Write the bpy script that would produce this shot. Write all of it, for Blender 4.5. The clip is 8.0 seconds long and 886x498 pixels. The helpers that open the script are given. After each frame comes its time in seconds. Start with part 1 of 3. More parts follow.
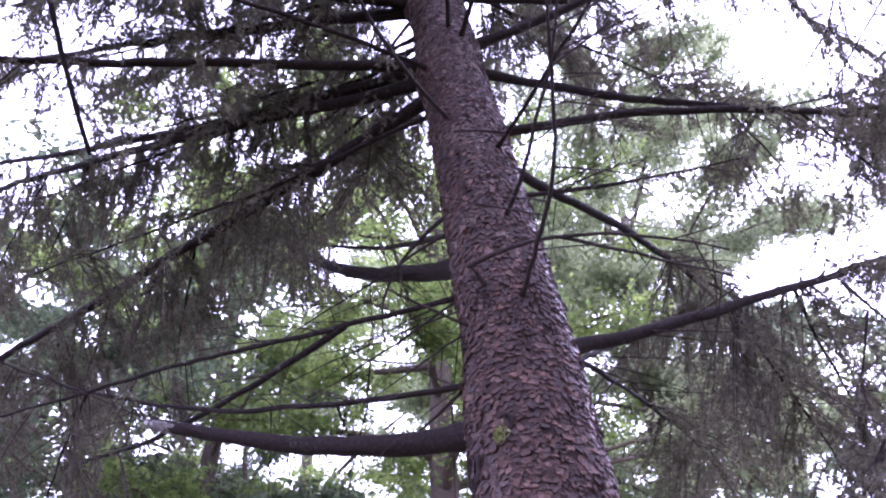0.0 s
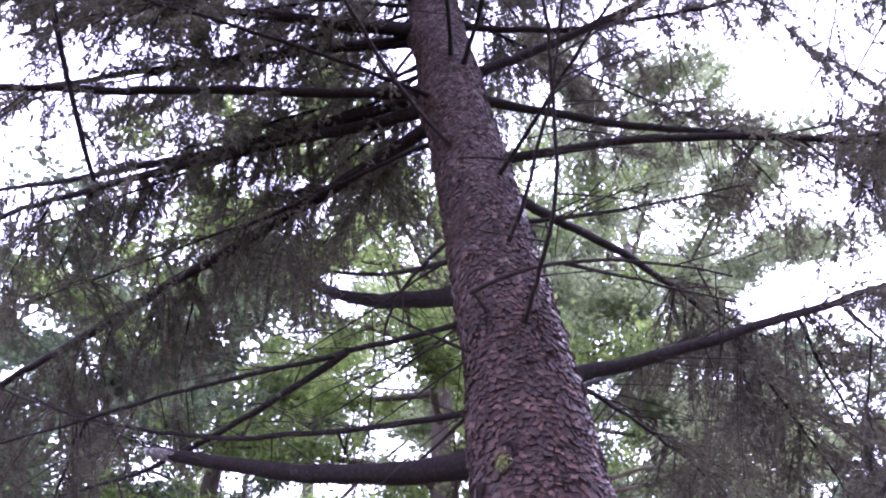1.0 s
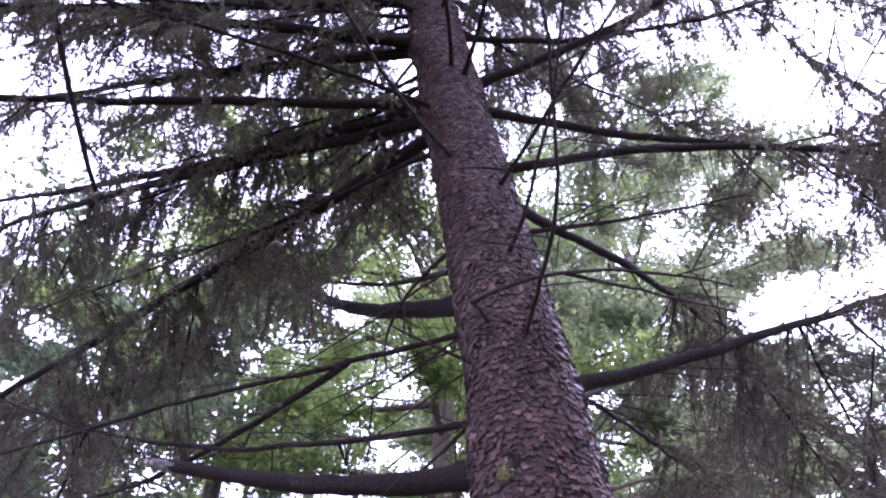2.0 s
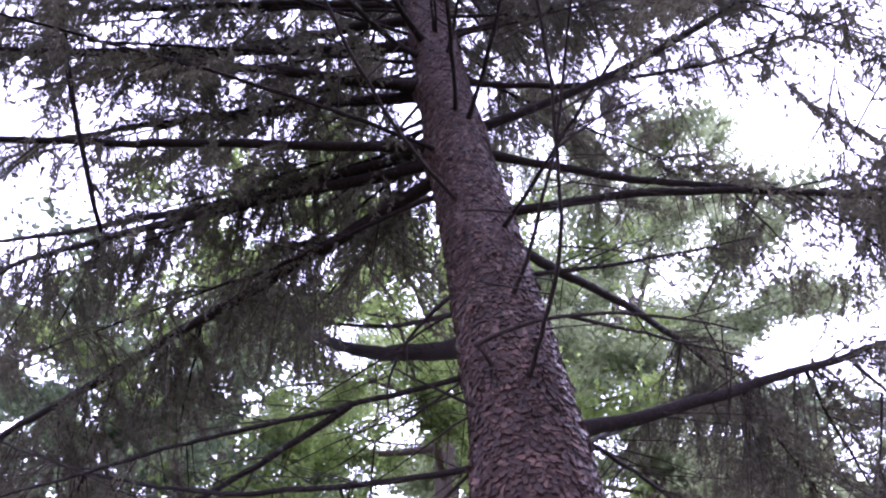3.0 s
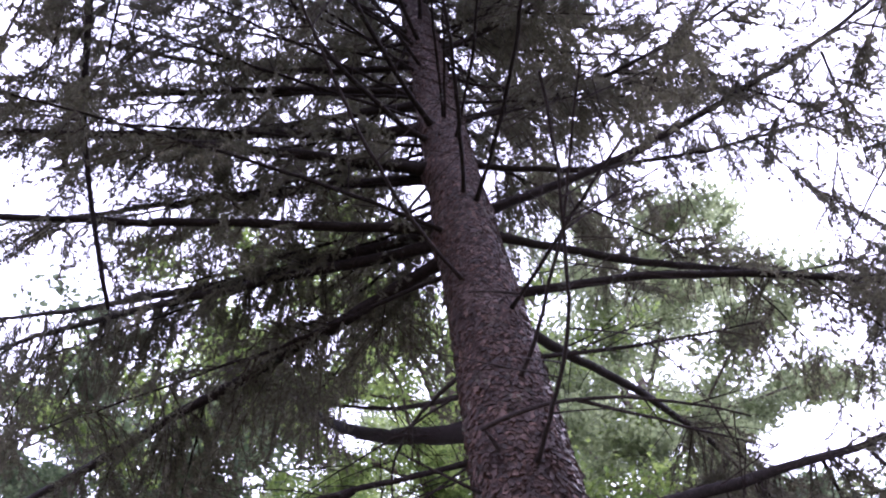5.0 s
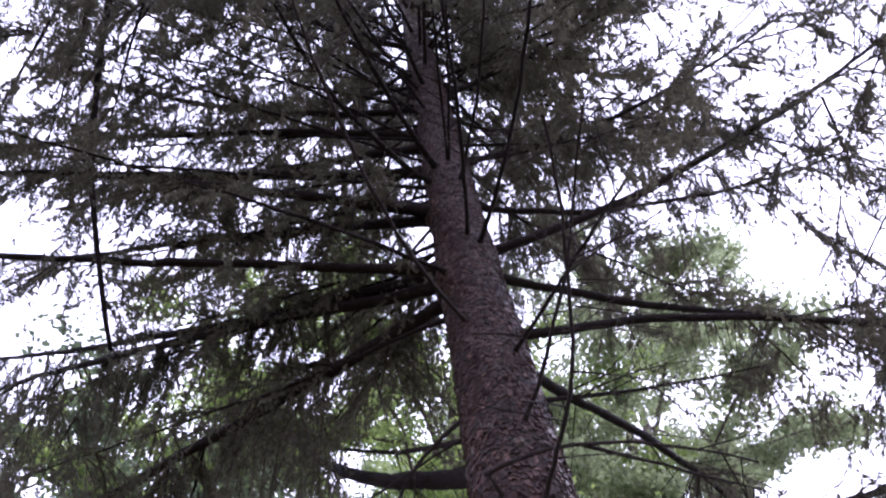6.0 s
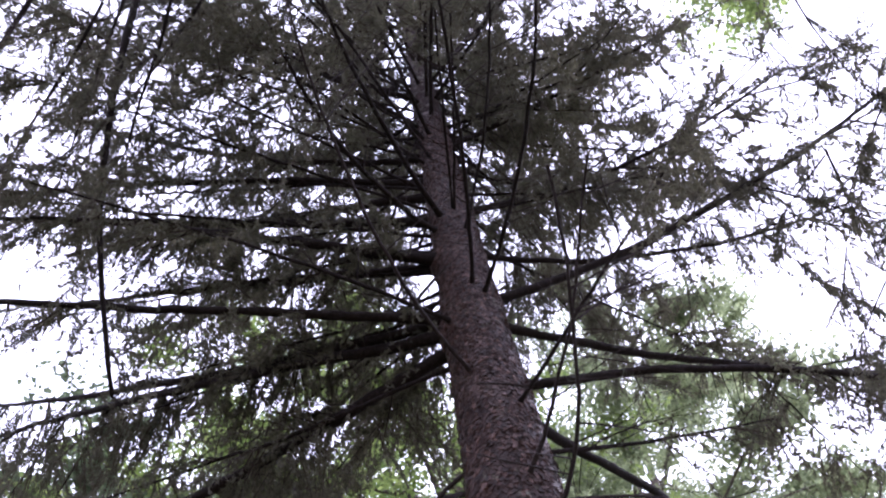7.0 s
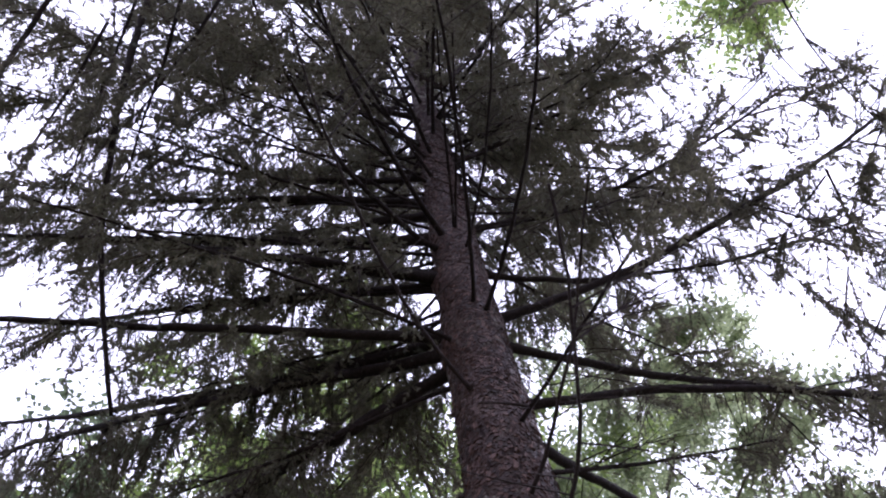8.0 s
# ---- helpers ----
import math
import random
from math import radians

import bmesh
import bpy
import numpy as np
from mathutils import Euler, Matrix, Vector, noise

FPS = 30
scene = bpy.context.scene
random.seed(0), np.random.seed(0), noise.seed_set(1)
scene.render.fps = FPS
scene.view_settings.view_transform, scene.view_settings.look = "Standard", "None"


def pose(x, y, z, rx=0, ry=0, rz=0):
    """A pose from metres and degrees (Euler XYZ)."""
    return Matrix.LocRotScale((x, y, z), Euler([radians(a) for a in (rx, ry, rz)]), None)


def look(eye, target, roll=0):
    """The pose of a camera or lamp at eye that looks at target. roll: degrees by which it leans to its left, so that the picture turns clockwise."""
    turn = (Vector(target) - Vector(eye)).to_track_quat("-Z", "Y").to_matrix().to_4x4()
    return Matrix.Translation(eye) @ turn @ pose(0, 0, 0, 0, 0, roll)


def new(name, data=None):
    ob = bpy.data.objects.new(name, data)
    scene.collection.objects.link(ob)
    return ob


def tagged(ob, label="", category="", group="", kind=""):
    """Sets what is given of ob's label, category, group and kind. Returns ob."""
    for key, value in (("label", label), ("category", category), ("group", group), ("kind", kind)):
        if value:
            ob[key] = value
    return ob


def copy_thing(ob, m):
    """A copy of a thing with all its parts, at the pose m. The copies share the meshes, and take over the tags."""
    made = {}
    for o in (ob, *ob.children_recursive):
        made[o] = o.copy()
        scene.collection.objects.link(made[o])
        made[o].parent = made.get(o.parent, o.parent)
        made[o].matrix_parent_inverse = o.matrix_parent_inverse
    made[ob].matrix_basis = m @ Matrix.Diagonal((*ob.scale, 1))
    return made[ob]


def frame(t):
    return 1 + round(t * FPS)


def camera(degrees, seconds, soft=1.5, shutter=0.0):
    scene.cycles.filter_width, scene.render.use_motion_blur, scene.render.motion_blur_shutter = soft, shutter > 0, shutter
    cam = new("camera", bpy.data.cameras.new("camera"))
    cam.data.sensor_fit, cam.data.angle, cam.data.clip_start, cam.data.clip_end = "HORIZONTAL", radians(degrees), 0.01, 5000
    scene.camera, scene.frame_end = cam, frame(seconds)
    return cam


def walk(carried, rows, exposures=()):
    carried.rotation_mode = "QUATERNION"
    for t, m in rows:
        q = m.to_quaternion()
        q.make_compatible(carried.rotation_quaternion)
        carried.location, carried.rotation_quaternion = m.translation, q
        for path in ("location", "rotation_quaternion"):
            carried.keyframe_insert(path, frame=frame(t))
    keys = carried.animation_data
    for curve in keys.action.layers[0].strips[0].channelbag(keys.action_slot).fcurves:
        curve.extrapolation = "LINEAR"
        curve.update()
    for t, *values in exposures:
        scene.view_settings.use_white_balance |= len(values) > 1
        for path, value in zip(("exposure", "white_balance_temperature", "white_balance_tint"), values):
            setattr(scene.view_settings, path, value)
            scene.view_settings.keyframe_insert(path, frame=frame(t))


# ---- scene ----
cam = camera(60.90, 8.0, soft=2.1, shutter=0.5)
# seconds and the turn of the camera, which stays where it is
TURNS = [
    (0.0, 130.039, 2.298, 1.929),
    (0.5, 131.216, 2.189, 1.964),
    (1.0, 132.037, 2.145, 2.014),
    (1.5, 132.349, 2.177, 2.076),
    (1.7, 132.460, 2.165, 2.080),
    (2.8, 135.150, 1.840, 2.100),
    (3.0, 136.008, 1.736, 2.102),
    (3.5, 136.863, 1.678, 2.154),
    (4.0, 137.224, 1.671, 2.213),
    (4.5, 139.498, 1.330, 2.131),
    (4.7, 140.960, 1.144, 2.115),
    (5.8, 143.950, 0.770, 2.045),
    (6.0, 145.312, 0.600, 2.030),
    (6.5, 146.801, 0.378, 1.970),
    (7.0, 149.003, 0.095, 1.947),
    (7.5, 150.375, -0.117, 1.791),
    (8.0, 150.412, -0.092, 1.820),
]
EXPOSURE = [(0.0, 1.22, 5200, 49), (1.5, 1.06, 5200, 46), (3.5, 0.83, 5300, 42), (4.5, 0.8, 5400, 37), (6.0, 0.36, 5450, 33), (6.5, 0.27, 5450, 32), (7.0, 0.58, 5500, 30), (7.5, 0.27, 5550, 29), (8.0, 0.22, 5550, 29)]
walk(cam, [(t, pose(0, 0, 1.5, rx, ry, rz)) for t, rx, ry, rz in TURNS], EXPOSURE)

# ---- daylight: a bright overcast sky and a weak, very soft sun ----
world = bpy.data.worlds.new("overcast_sky")
scene.world = world
world.use_nodes = True
wn, wl = world.node_tree.nodes, world.node_tree.links
wn.clear()
sky = wn.new("ShaderNodeTexSky")
sky.sky_type, sky.sun_disc = "NISHITA", False
sky.sun_elevation, sky.sun_rotation = radians(41), radians(50)
cloud = wn.new("ShaderNodeMixRGB")
cloud.inputs[0].default_value = 0.85
cloud.inputs[2].default_value = (24.0, 23.6, 25.0, 1)
back = wn.new("ShaderNodeBackground")
back.inputs[1].default_value = 0.1
out = wn.new("ShaderNodeOutputWorld")
wl.new(sky.outputs[0], cloud.inputs[1])
wl.new(cloud.outputs[0], back.inputs[0])
wl.new(back.outputs[0], out.inputs[0])
sun = new("sun", bpy.data.lights.new("sun", "SUN"))
sun.data.energy, sun.data.angle, sun.data.color = 1.5, radians(20), (1.0, 0.96, 0.9)
sun.matrix_world = look((9.0, 7.5, 10.2), (0, 0, 0))


# ---- materials ----
def material(name):
    m = bpy.data.materials.new(name)
    m.use_nodes = True
    n, l = m.node_tree.nodes, m.node_tree.links
    return m, n, l, n["Principled BSDF"]


def noise_node(n, l, scale, detail=6.0, rough=0.6, stretch=(1, 1, 1)):
    co, mp, tex = n.new("ShaderNodeTexCoord"), n.new("ShaderNodeMapping"), n.new("ShaderNodeTexNoise")
    mp.inputs["Scale"].default_value = stretch
    tex.inputs["Scale"].default_value, tex.inputs["Detail"].default_value, tex.inputs["Roughness"].default_value = scale, detail, rough
    l.new(co.outputs["Object"], mp.inputs[0])
    l.new(mp.outputs[0], tex.inputs["Vector"])
    return tex


def ramp(n, l, source, *stops):
    r = n.new("ShaderNodeValToRGB")
    while len(r.color_ramp.elements) < len(stops):
        r.color_ramp.elements.new(0.5)
    for e, (at, col) in zip(r.color_ramp.elements, stops):
        e.position, e.color = at, (*col, 1)
    l.new(source, r.inputs[0])
    return r


def mix(n, l, kind, amount, a, b):
    m = n.new("ShaderNodeMixRGB")
    m.blend_type = kind
    if isinstance(amount, float):
        m.inputs[0].default_value = amount
    else:
        l.new(amount, m.inputs[0])
    for i, v in ((1, a), (2, b)):
        if isinstance(v, tuple):
            m.inputs[i].default_value = (*v, 1)
        else:
            l.new(v, m.inputs[i])
    return m


def bump(n, l, bsdf, height, strength, distance):
    b = n.new("ShaderNodeBump")
    b.inputs["Strength"].default_value, b.inputs["Distance"].default_value = strength, distance
    l.new(height, b.inputs["Height"])
    l.new(b.outputs[0], bsdf.inputs["Normal"])


def bark_material(name, dark, mid, pale, lichen_lit, lichen_lit_at, scale=1.0):
    m, n, l, s = material(name)
    big = noise_node(n, l, 4.0 * scale, 4)
    fine = noise_node(n, l, 60.0 * scale, 8, 0.7)
    plate = n.new("ShaderNodeAttribute")
    plate.attribute_name = "plate"
    base = ramp(n, l, fine.outputs[0], (0.3, dark), (0.5, mid), (0.72, pale))
    tint = ramp(n, l, plate.outputs["Fac"], (0.0, (0.62, 0.58, 0.6)), (0.6, (1.0, 0.97, 0.96)), (1.0, (1.35, 1.28, 1.3)))
    col = mix(n, l, "MULTIPLY", 1.0, base.outputs[0], tint.outputs[0])
    grey = ramp(n, l, big.outputs[0], (lichen_lit_at, (0, 0, 0)), (lichen_lit_at + 0.12, (1, 1, 1)))
    speck = ramp(n, l, noise_node(n, l, 25.0 * scale, 5, 0.75).outputs[0], (0.5, (0, 0, 0)), (0.62, (1, 1, 1)))
    where = mix(n, l, "MULTIPLY", 1.0, grey.outputs[0], speck.outputs[0])
    l.new(mix(n, l, "MIX", where.outputs[0], col.outputs[0], lichen_lit).outputs[0], s.inputs["Base Color"])
    s.inputs["Roughness"].default_value = 0.8
    s.inputs["Specular IOR Level"].default_value = 0.2
    bump(n, l, s, fine.outputs[0], 0.7, 0.004)
    return m


def leaf_material(name, low, high, glow, share, rough=0.5, gloss=0.5):
    """A leaf: varied colour, and light that comes through it."""
    m, n, l, s = material(name)
    rnd = n.new("ShaderNodeNewGeometry")
    big = noise_node(n, l, 1.6, 3)
    col = ramp(n, l, rnd.outputs["Random Per Island"], (0.0, low), (1.0, high))
    shade = ramp(n, l, big.outputs[0], (0.3, (0.75, 0.75, 0.75)), (0.7, (1.2, 1.2, 1.1)))
    both = mix(n, l, "MULTIPLY", 1.0, col.outputs[0], shade.outputs[0])
    l.new(both.outputs[0], s.inputs["Base Color"])
    s.inputs["Roughness"].default_value = rough
    s.inputs["Specular IOR Level"].default_value = gloss
    tr, ms = n.new("ShaderNodeBsdfTranslucent"), n.new("ShaderNodeMixShader")
    l.new(mix(n, l, "MULTIPLY", 1.0, both.outputs[0], glow).outputs[0], tr.inputs[0])
    ms.inputs[0].default_value = share
    l.new(s.outputs[0], ms.inputs[1])
    l.new(tr.outputs[0], ms.inputs[2])
    l.new(ms.outputs[0], n["Material Output"].inputs[0])
    return m


# Pale patches show above the scales: lichen, and light painted on the upper trunk.
# The trunk under the scales is darkened: crack shade put into its colour.
BARK = bark_material("spruce_bark", (0.022, 0.014, 0.012), (0.04, 0.025, 0.022), (0.08, 0.053, 0.048), (0.27, 0.26, 0.21), 0.5)
LIMB_BARK = bark_material("limb_bark", (0.013, 0.009, 0.0075), (0.027, 0.0185, 0.0155), (0.066, 0.049, 0.041), (0.22, 0.24, 0.19), 0.6, 1.6)
DEAD_BARK = bark_material("dead_twig_bark", (0.026, 0.019, 0.0165), (0.055, 0.042, 0.037), (0.12, 0.096, 0.086), (0.2, 0.21, 0.17), 0.62, 2.0)


def flake_material():
    m, n, l, s = material("bark_scale")
    info, geo = n.new("ShaderNodeObjectInfo"), n.new("ShaderNodeNewGeometry")
    add, fract = n.new("ShaderNodeMath"), n.new("ShaderNodeMath")
    fract.operation = "FRACT"
    l.new(info.outputs["Random"], add.inputs[0])
    l.new(geo.outputs["Random Per Island"], add.inputs[1])
    l.new(add.outputs[0], fract.inputs[0])
    fine = noise_node(n, l, 55.0, 8, 0.7)
    own = ramp(n, l, fract.outputs[0], (0.0, (0.024, 0.0113, 0.008)), (0.4, (0.052, 0.025, 0.0176)), (0.8, (0.086, 0.0433, 0.031)), (1.0, (0.162, 0.093, 0.071)))
    tiny = noise_node(n, l, 190.0, 6, 0.7)
    rough_mix = mix(n, l, "MIX", 0.45, fine.outputs[0], tiny.outputs[0])
    grain = ramp(n, l, rough_mix.outputs[0], (0.36, (0.34, 0.32, 0.31)), (0.5, (0.9, 0.87, 0.86)), (0.66, (1.75, 1.75, 1.8)))
    col = mix(n, l, "MULTIPLY", 1.0, own.outputs[0], grain.outputs[0])
    patch = ramp(n, l, noise_node(n, l, 3.5, 5).outputs[0], (0.56, (0, 0, 0)), (0.7, (0.6, 0.6, 0.6)))
    l.new(mix(n, l, "MIX", patch.outputs[0], col.outputs[0], (0.12, 0.08, 0.07)).outputs[0], s.inputs["Base Color"])
    s.inputs["Roughness"].default_value = 0.45
    s.inputs["Specular IOR Level"].default_value = 0.45
    bump(n, l, s, rough_mix.outputs[0], 0.9, 0.006)
    return m


FLAKE = flake_material()
STUB_WOOD = bark_material("weathered_stub", (0.07, 0.053, 0.033), (0.15, 0.118, 0.072), (0.25, 0.2, 0.125), (0.2, 0.22, 0.1), 0.55, 2.0)
PALE_WOOD = bark_material("lichened_broken_wood", (0.12, 0.11, 0.1), (0.26, 0.25, 0.23), (0.42, 0.41, 0.38), (0.5, 0.52, 0.46), 0.5, 2.0)
GREY_BARK = bark_material("broadleaf_bark", (0.1, 0.08, 0.06), (0.2, 0.165, 0.13), (0.3, 0.26, 0.21), (0.2, 0.24, 0.12), 0.55)
NEEDLES = leaf_material("spruce_needles", (0.091, 0.088, 0.067), (0.184, 0.169, 0.135), (1.4, 1.4, 1.1), 0.32, 0.7, 0.2)
TWIG = bark_material("twig_bark", (0.04, 0.03, 0.028), (0.085, 0.063, 0.058), (0.15, 0.115, 0.1), (0.15, 0.16, 0.13), 0.62, 3.0)
LEAVES = leaf_material("broad_leaves", (0.1, 0.12, 0.08), (0.22, 0.245, 0.165), (2.5, 2.55, 2.05), 0.6)
YELLOW_LEAVES = leaf_material("yellowing_leaves", (0.095, 0.135, 0.062), (0.24, 0.285, 0.135), (2.1, 2.2, 1.35), 0.6)
DULL_LEAVES = leaf_material("dull_leaves", (0.08, 0.108, 0.07), (0.17, 0.2, 0.135), (1.75, 1.85, 1.55), 0.54)


def ground_material():
    m, n, l, s = material("forest_floor")
    big, fine = noise_node(n, l, 0.5, 5), noise_node(n, l, 18.0, 8, 0.7)
    soil = ramp(n, l, fine.outputs[0], (0.3, (0.04, 0.028, 0.018)), (0.7, (0.16, 0.11, 0.07)))
    moss = ramp(n, l, fine.outputs[0], (0.3, (0.03, 0.05, 0.015)), (0.7, (0.1, 0.14, 0.05)))
    part_of = ramp(n, l, big.outputs[0], (0.45, (0, 0, 0)), (0.6, (1, 1, 1)))
    l.new(mix(n, l, "MIX", part_of.outputs[0], soil.outputs[0], moss.outputs[0]).outputs[0], s.inputs["Base Color"])
    s.inputs["Roughness"].default_value = 0.95
    bump(n, l, s, fine.outputs[0], 0.8, 0.03)
    return m


GROUND = ground_material()


# ---- mesh helpers ----
def mesh_from(name, verts, faces, mat, smooth=False):
    """A mesh from an (n, 3) array and an (m, k) array of corners."""
    me = bpy.data.meshes.new(name)
    verts, faces = np.asarray(verts, np.float32), np.asarray(faces, np.int32)
    k = faces.shape[1]
    me.vertices.add(len(verts))
    me.vertices.foreach_set("co", verts.ravel())
    me.loops.add(faces.size)
    me.loops.foreach_set("vertex_index", faces.ravel())
    me.polygons.add(len(faces))
    me.polygons.foreach_set("loop_start", np.arange(0, faces.size, k, dtype=np.int32))
    me.polygons.foreach_set("use_smooth", np.full(len(faces), smooth))
    me.update(calc_edges=True)
    me.materials.append(mat)
    return me


def under(ob, parent):
    ob.parent = parent
    return ob


def unit(v):
    return v / np.maximum(np.linalg.norm(v, axis=-1, keepdims=True), 1e-9)


def tube(points, radii, sides, rough=0.0, rng=None):
    """Vertices and quads of a round limb along a line of points, with closed ends."""
    p, r = np.asarray(points, float), np.asarray(radii, float)
    t = unit(np.gradient(p, axis=0))
    ref = np.where(np.abs(t[:, 2:3]) > 0.9, np.array([[1.0, 0, 0]]), np.array([[0, 0, 1.0]]))
    a = unit(np.cross(t, ref))
    b = np.cross(t, a)
    ang = np.linspace(0, 2 * np.pi, sides, endpoint=False)
    rr = np.repeat(r[:, None], sides, 1)
    if rough:
        wob = rng.normal(0, 1, rr.shape)
        wob = (wob + np.roll(wob, 1, 0) + np.roll(wob, 1, 1) + np.roll(wob, -1, 0)) / 2
        rr = rr * (1 + rough * wob)
    v = p[:, None] + rr[..., None] * (np.cos(ang)[None, :, None] * a[:, None] + np.sin(ang)[None, :, None] * b[:, None])
    n = len(p)
    i, j = np.meshgrid(np.arange(n - 1), np.arange(sides), indexing="ij")
    k = (j + 1) % sides
    f = np.stack([i * sides + j, i * sides + k, (i + 1) * sides + k, (i + 1) * sides + j], -1).reshape(-1, 4)
    v = v.reshape(-1, 3)
    tips = np.vstack([v, p[:1], p[-1:]])
    j = np.arange(sides)
    k = (j + 1) % sides
    c0, c1 = len(v), len(v) + 1
    cap0 = np.stack([k, j, np.full(sides, c0), np.full(sides, c0)], -1)
    cap1 = np.stack([(n - 1) * sides + j, (n - 1) * sides + k, np.full(sides, c1), np.full(sides, c1)], -1)
    return tips, f, np.vstack([cap0, cap1])[:, :3]


def tube_mesh(name, points, radii, sides, mat, rough=0.0, rng=None):
    v, f, caps = tube(points, radii, sides, rough, rng)
    tris = np.vstack([f[:, [0, 1, 2]], f[:, [0, 2, 3]], caps])
    return mesh_from(name, v, tris, mat, True)


def sticks(o, d, length, sag, radius, segments):
    """Thin three-sided twigs, one for each row: start, way, length, sag."""
    n = len(o)
    s = np.linspace(0, 1, segments + 1)
    q = o[:, None] + d[:, None] * (length[:, None] * s)[..., None]
    q[..., 2] -= sag[:, None] * (length[:, None] * s) ** 2
    a = unit(np.cross(d, np.array([0.3, 0.5, 0.81])))
    b = np.cross(d, a)
    ang = np.array([0, 2.094, 4.189])
    ring = np.cos(ang)[None, :, None] * a[:, None] + np.sin(ang)[None, :, None] * b[:, None]
    r = radius[:, None] * (1 - 0.75 * s)
    v = q[:, :, None] + r[..., None, None] * ring[:, None]
    i = np.arange(n)[:, None, None] * (segments + 1) * 3
    k = np.arange(segments)[None, :, None] * 3
    j = np.arange(3)[None, None, :]
    j2 = (j + 1) % 3
    f = np.stack([i + k + j, i + k + j2, i + k + 3 + j2, i + k + 3 + j], -1).reshape(-1, 4)
    return v.reshape(-1, 3), f


def along(o, d, length, sag, s):
    q = o + d * s[:, None]
    q[:, 2] -= sag * s * s
    t = d.copy()
    t[:, 2] -= 2 * sag * s
    return q, unit(t)


def needle_faces(o, d, length, sag, gap, size, width, rng):
    """Single needles set all round the twigs."""
    count = np.maximum((length / gap).astype(int), 1)
    i = np.repeat(np.arange(len(o)), count)
    s = rng.random(len(i)) * length[i]
    q, t = along(o[i], d[i], length[i], sag[i], s)
    side = unit(rng.normal(0, 1, q.shape))
    side = unit(side - t * (side * t).sum(1, keepdims=True))
    way = unit(t * rng.uniform(0.5, 1.2, (len(i), 1)) + side)
    flat = unit(np.cross(way, rng.normal(0, 1, q.shape)))
    ln = size * rng.uniform(0.7, 1.25, (len(i), 1))
    v = np.stack([q - flat * width / 2, q + flat * width / 2, q + way * ln], 1).reshape(-1, 3)
    return v, np.arange(len(v)).reshape(-1, 3)


# ---- ground ----
def ground_sheet():
    n = 121
    g = np.sinh(np.linspace(-6.2, 6.2, n)) * 4.0
    x, y = np.meshgrid(g, g, indexing="ij")
    far = np.clip(np.hypot(x, y) / 30, 0, 1)
    z = (0.08 * np.sin(x * 0.9) * np.cos(y * 0.7) + 0.05 * np.sin(x * 2.3 + y * 1.7)) * (1 - far) - 0.06
    i, j = np.meshgrid(np.arange(n - 1), np.arange(n - 1), indexing="ij")
    a = i * n + j
    f = np.stack([a, a + n, a + n + 1, a + 1], -1).reshape(-1, 4)
    ob = new("ground", mesh_from("ground", np.stack([x, y, z], -1).reshape(-1, 3), f, GROUND, True))
    return tagged(ob, "brown forest floor with moss under the trees", "ground", kind="structure")


ground_sheet()

# ---- the spruce: trunk ----
TRUNK_X, TRUNK_Y, LEAN_X, TRUNK_R, TAPER = 0.2955, 1.75, -0.0961, 0.1589, 0.0157
EYE = 1.5
TOP = 10.1  # above the eye
spruce = tagged(new("spruce_tree"), "tall spruce with scaly reddish-brown bark and drooping limbs", "tree")
spruce.matrix_world = pose(TRUNK_X - LEAN_X * EYE, TRUNK_Y, 0)
BASE = np.array([TRUNK_X - LEAN_X * EYE, TRUNK_Y, 0.0])


def axis_at(h):
    """The middle of the trunk, h metres above the eye, from the tree's base."""
    h = np.asarray(h, float)
    return np.stack([LEAN_X * (h + EYE), 0.0 * h, h + EYE], -1)


def trunk_radius(h):
    return np.maximum(TRUNK_R - TAPER * np.asarray(h, float), 0.006)


def cells(u, z, wide, high, around, seed):
    """Irregular plates: for each place the nearness of the plate's edge, the plate's number in 0..1 and its tilt."""
    rng = np.random.RandomState(seed)
    rows = int(z.max() / high) + 4
    jx, jz = rng.uniform(0.08, 0.92, (rows, around)), rng.uniform(0.08, 0.92, (rows, around))
    val, tx, tz = rng.rand(rows, around), rng.normal(0, 1, (rows, around)), rng.normal(-0.5, 0.8, (rows, around))
    cu, cz = u * around, z / high + 1
    iu, iz = np.floor(cu).astype(int), np.floor(cz).astype(int)
    f1, f2 = np.full(u.shape, 9.0), np.full(u.shape, 9.0)
    best, lean = np.zeros(u.shape), np.zeros(u.shape)
    for du in (-1, 0, 1):
        for dz in (-1, 0, 1):
            a, b = (iu + du) % around, np.clip(iz + dz, 0, rows - 1)
            ddu, ddz = cu - (iu + du + jx[b, a]), cz - (iz + dz + jz[b, a])
            dd = np.hypot(ddu, ddz)
            near = dd < f1
            f2 = np.where(near, f1, np.minimum(f2, dd))
            best = np.where(near, val[b, a], best)
            lean = np.where(near, ddu * tx[b, a] + ddz * tz[b, a], lean)
            f1 = np.where(near, dd, f1)
    return f2 - f1, best, lean


KNOTS = [(0.8, 232, 0.02), (0.72, 194, 0.06), (1.23, 244, 0.014), (1.236, 294, 0.014), (0.98, 200, 0.03)]  # (height, azimuth, radius) of old scars and of every limb, for the collars


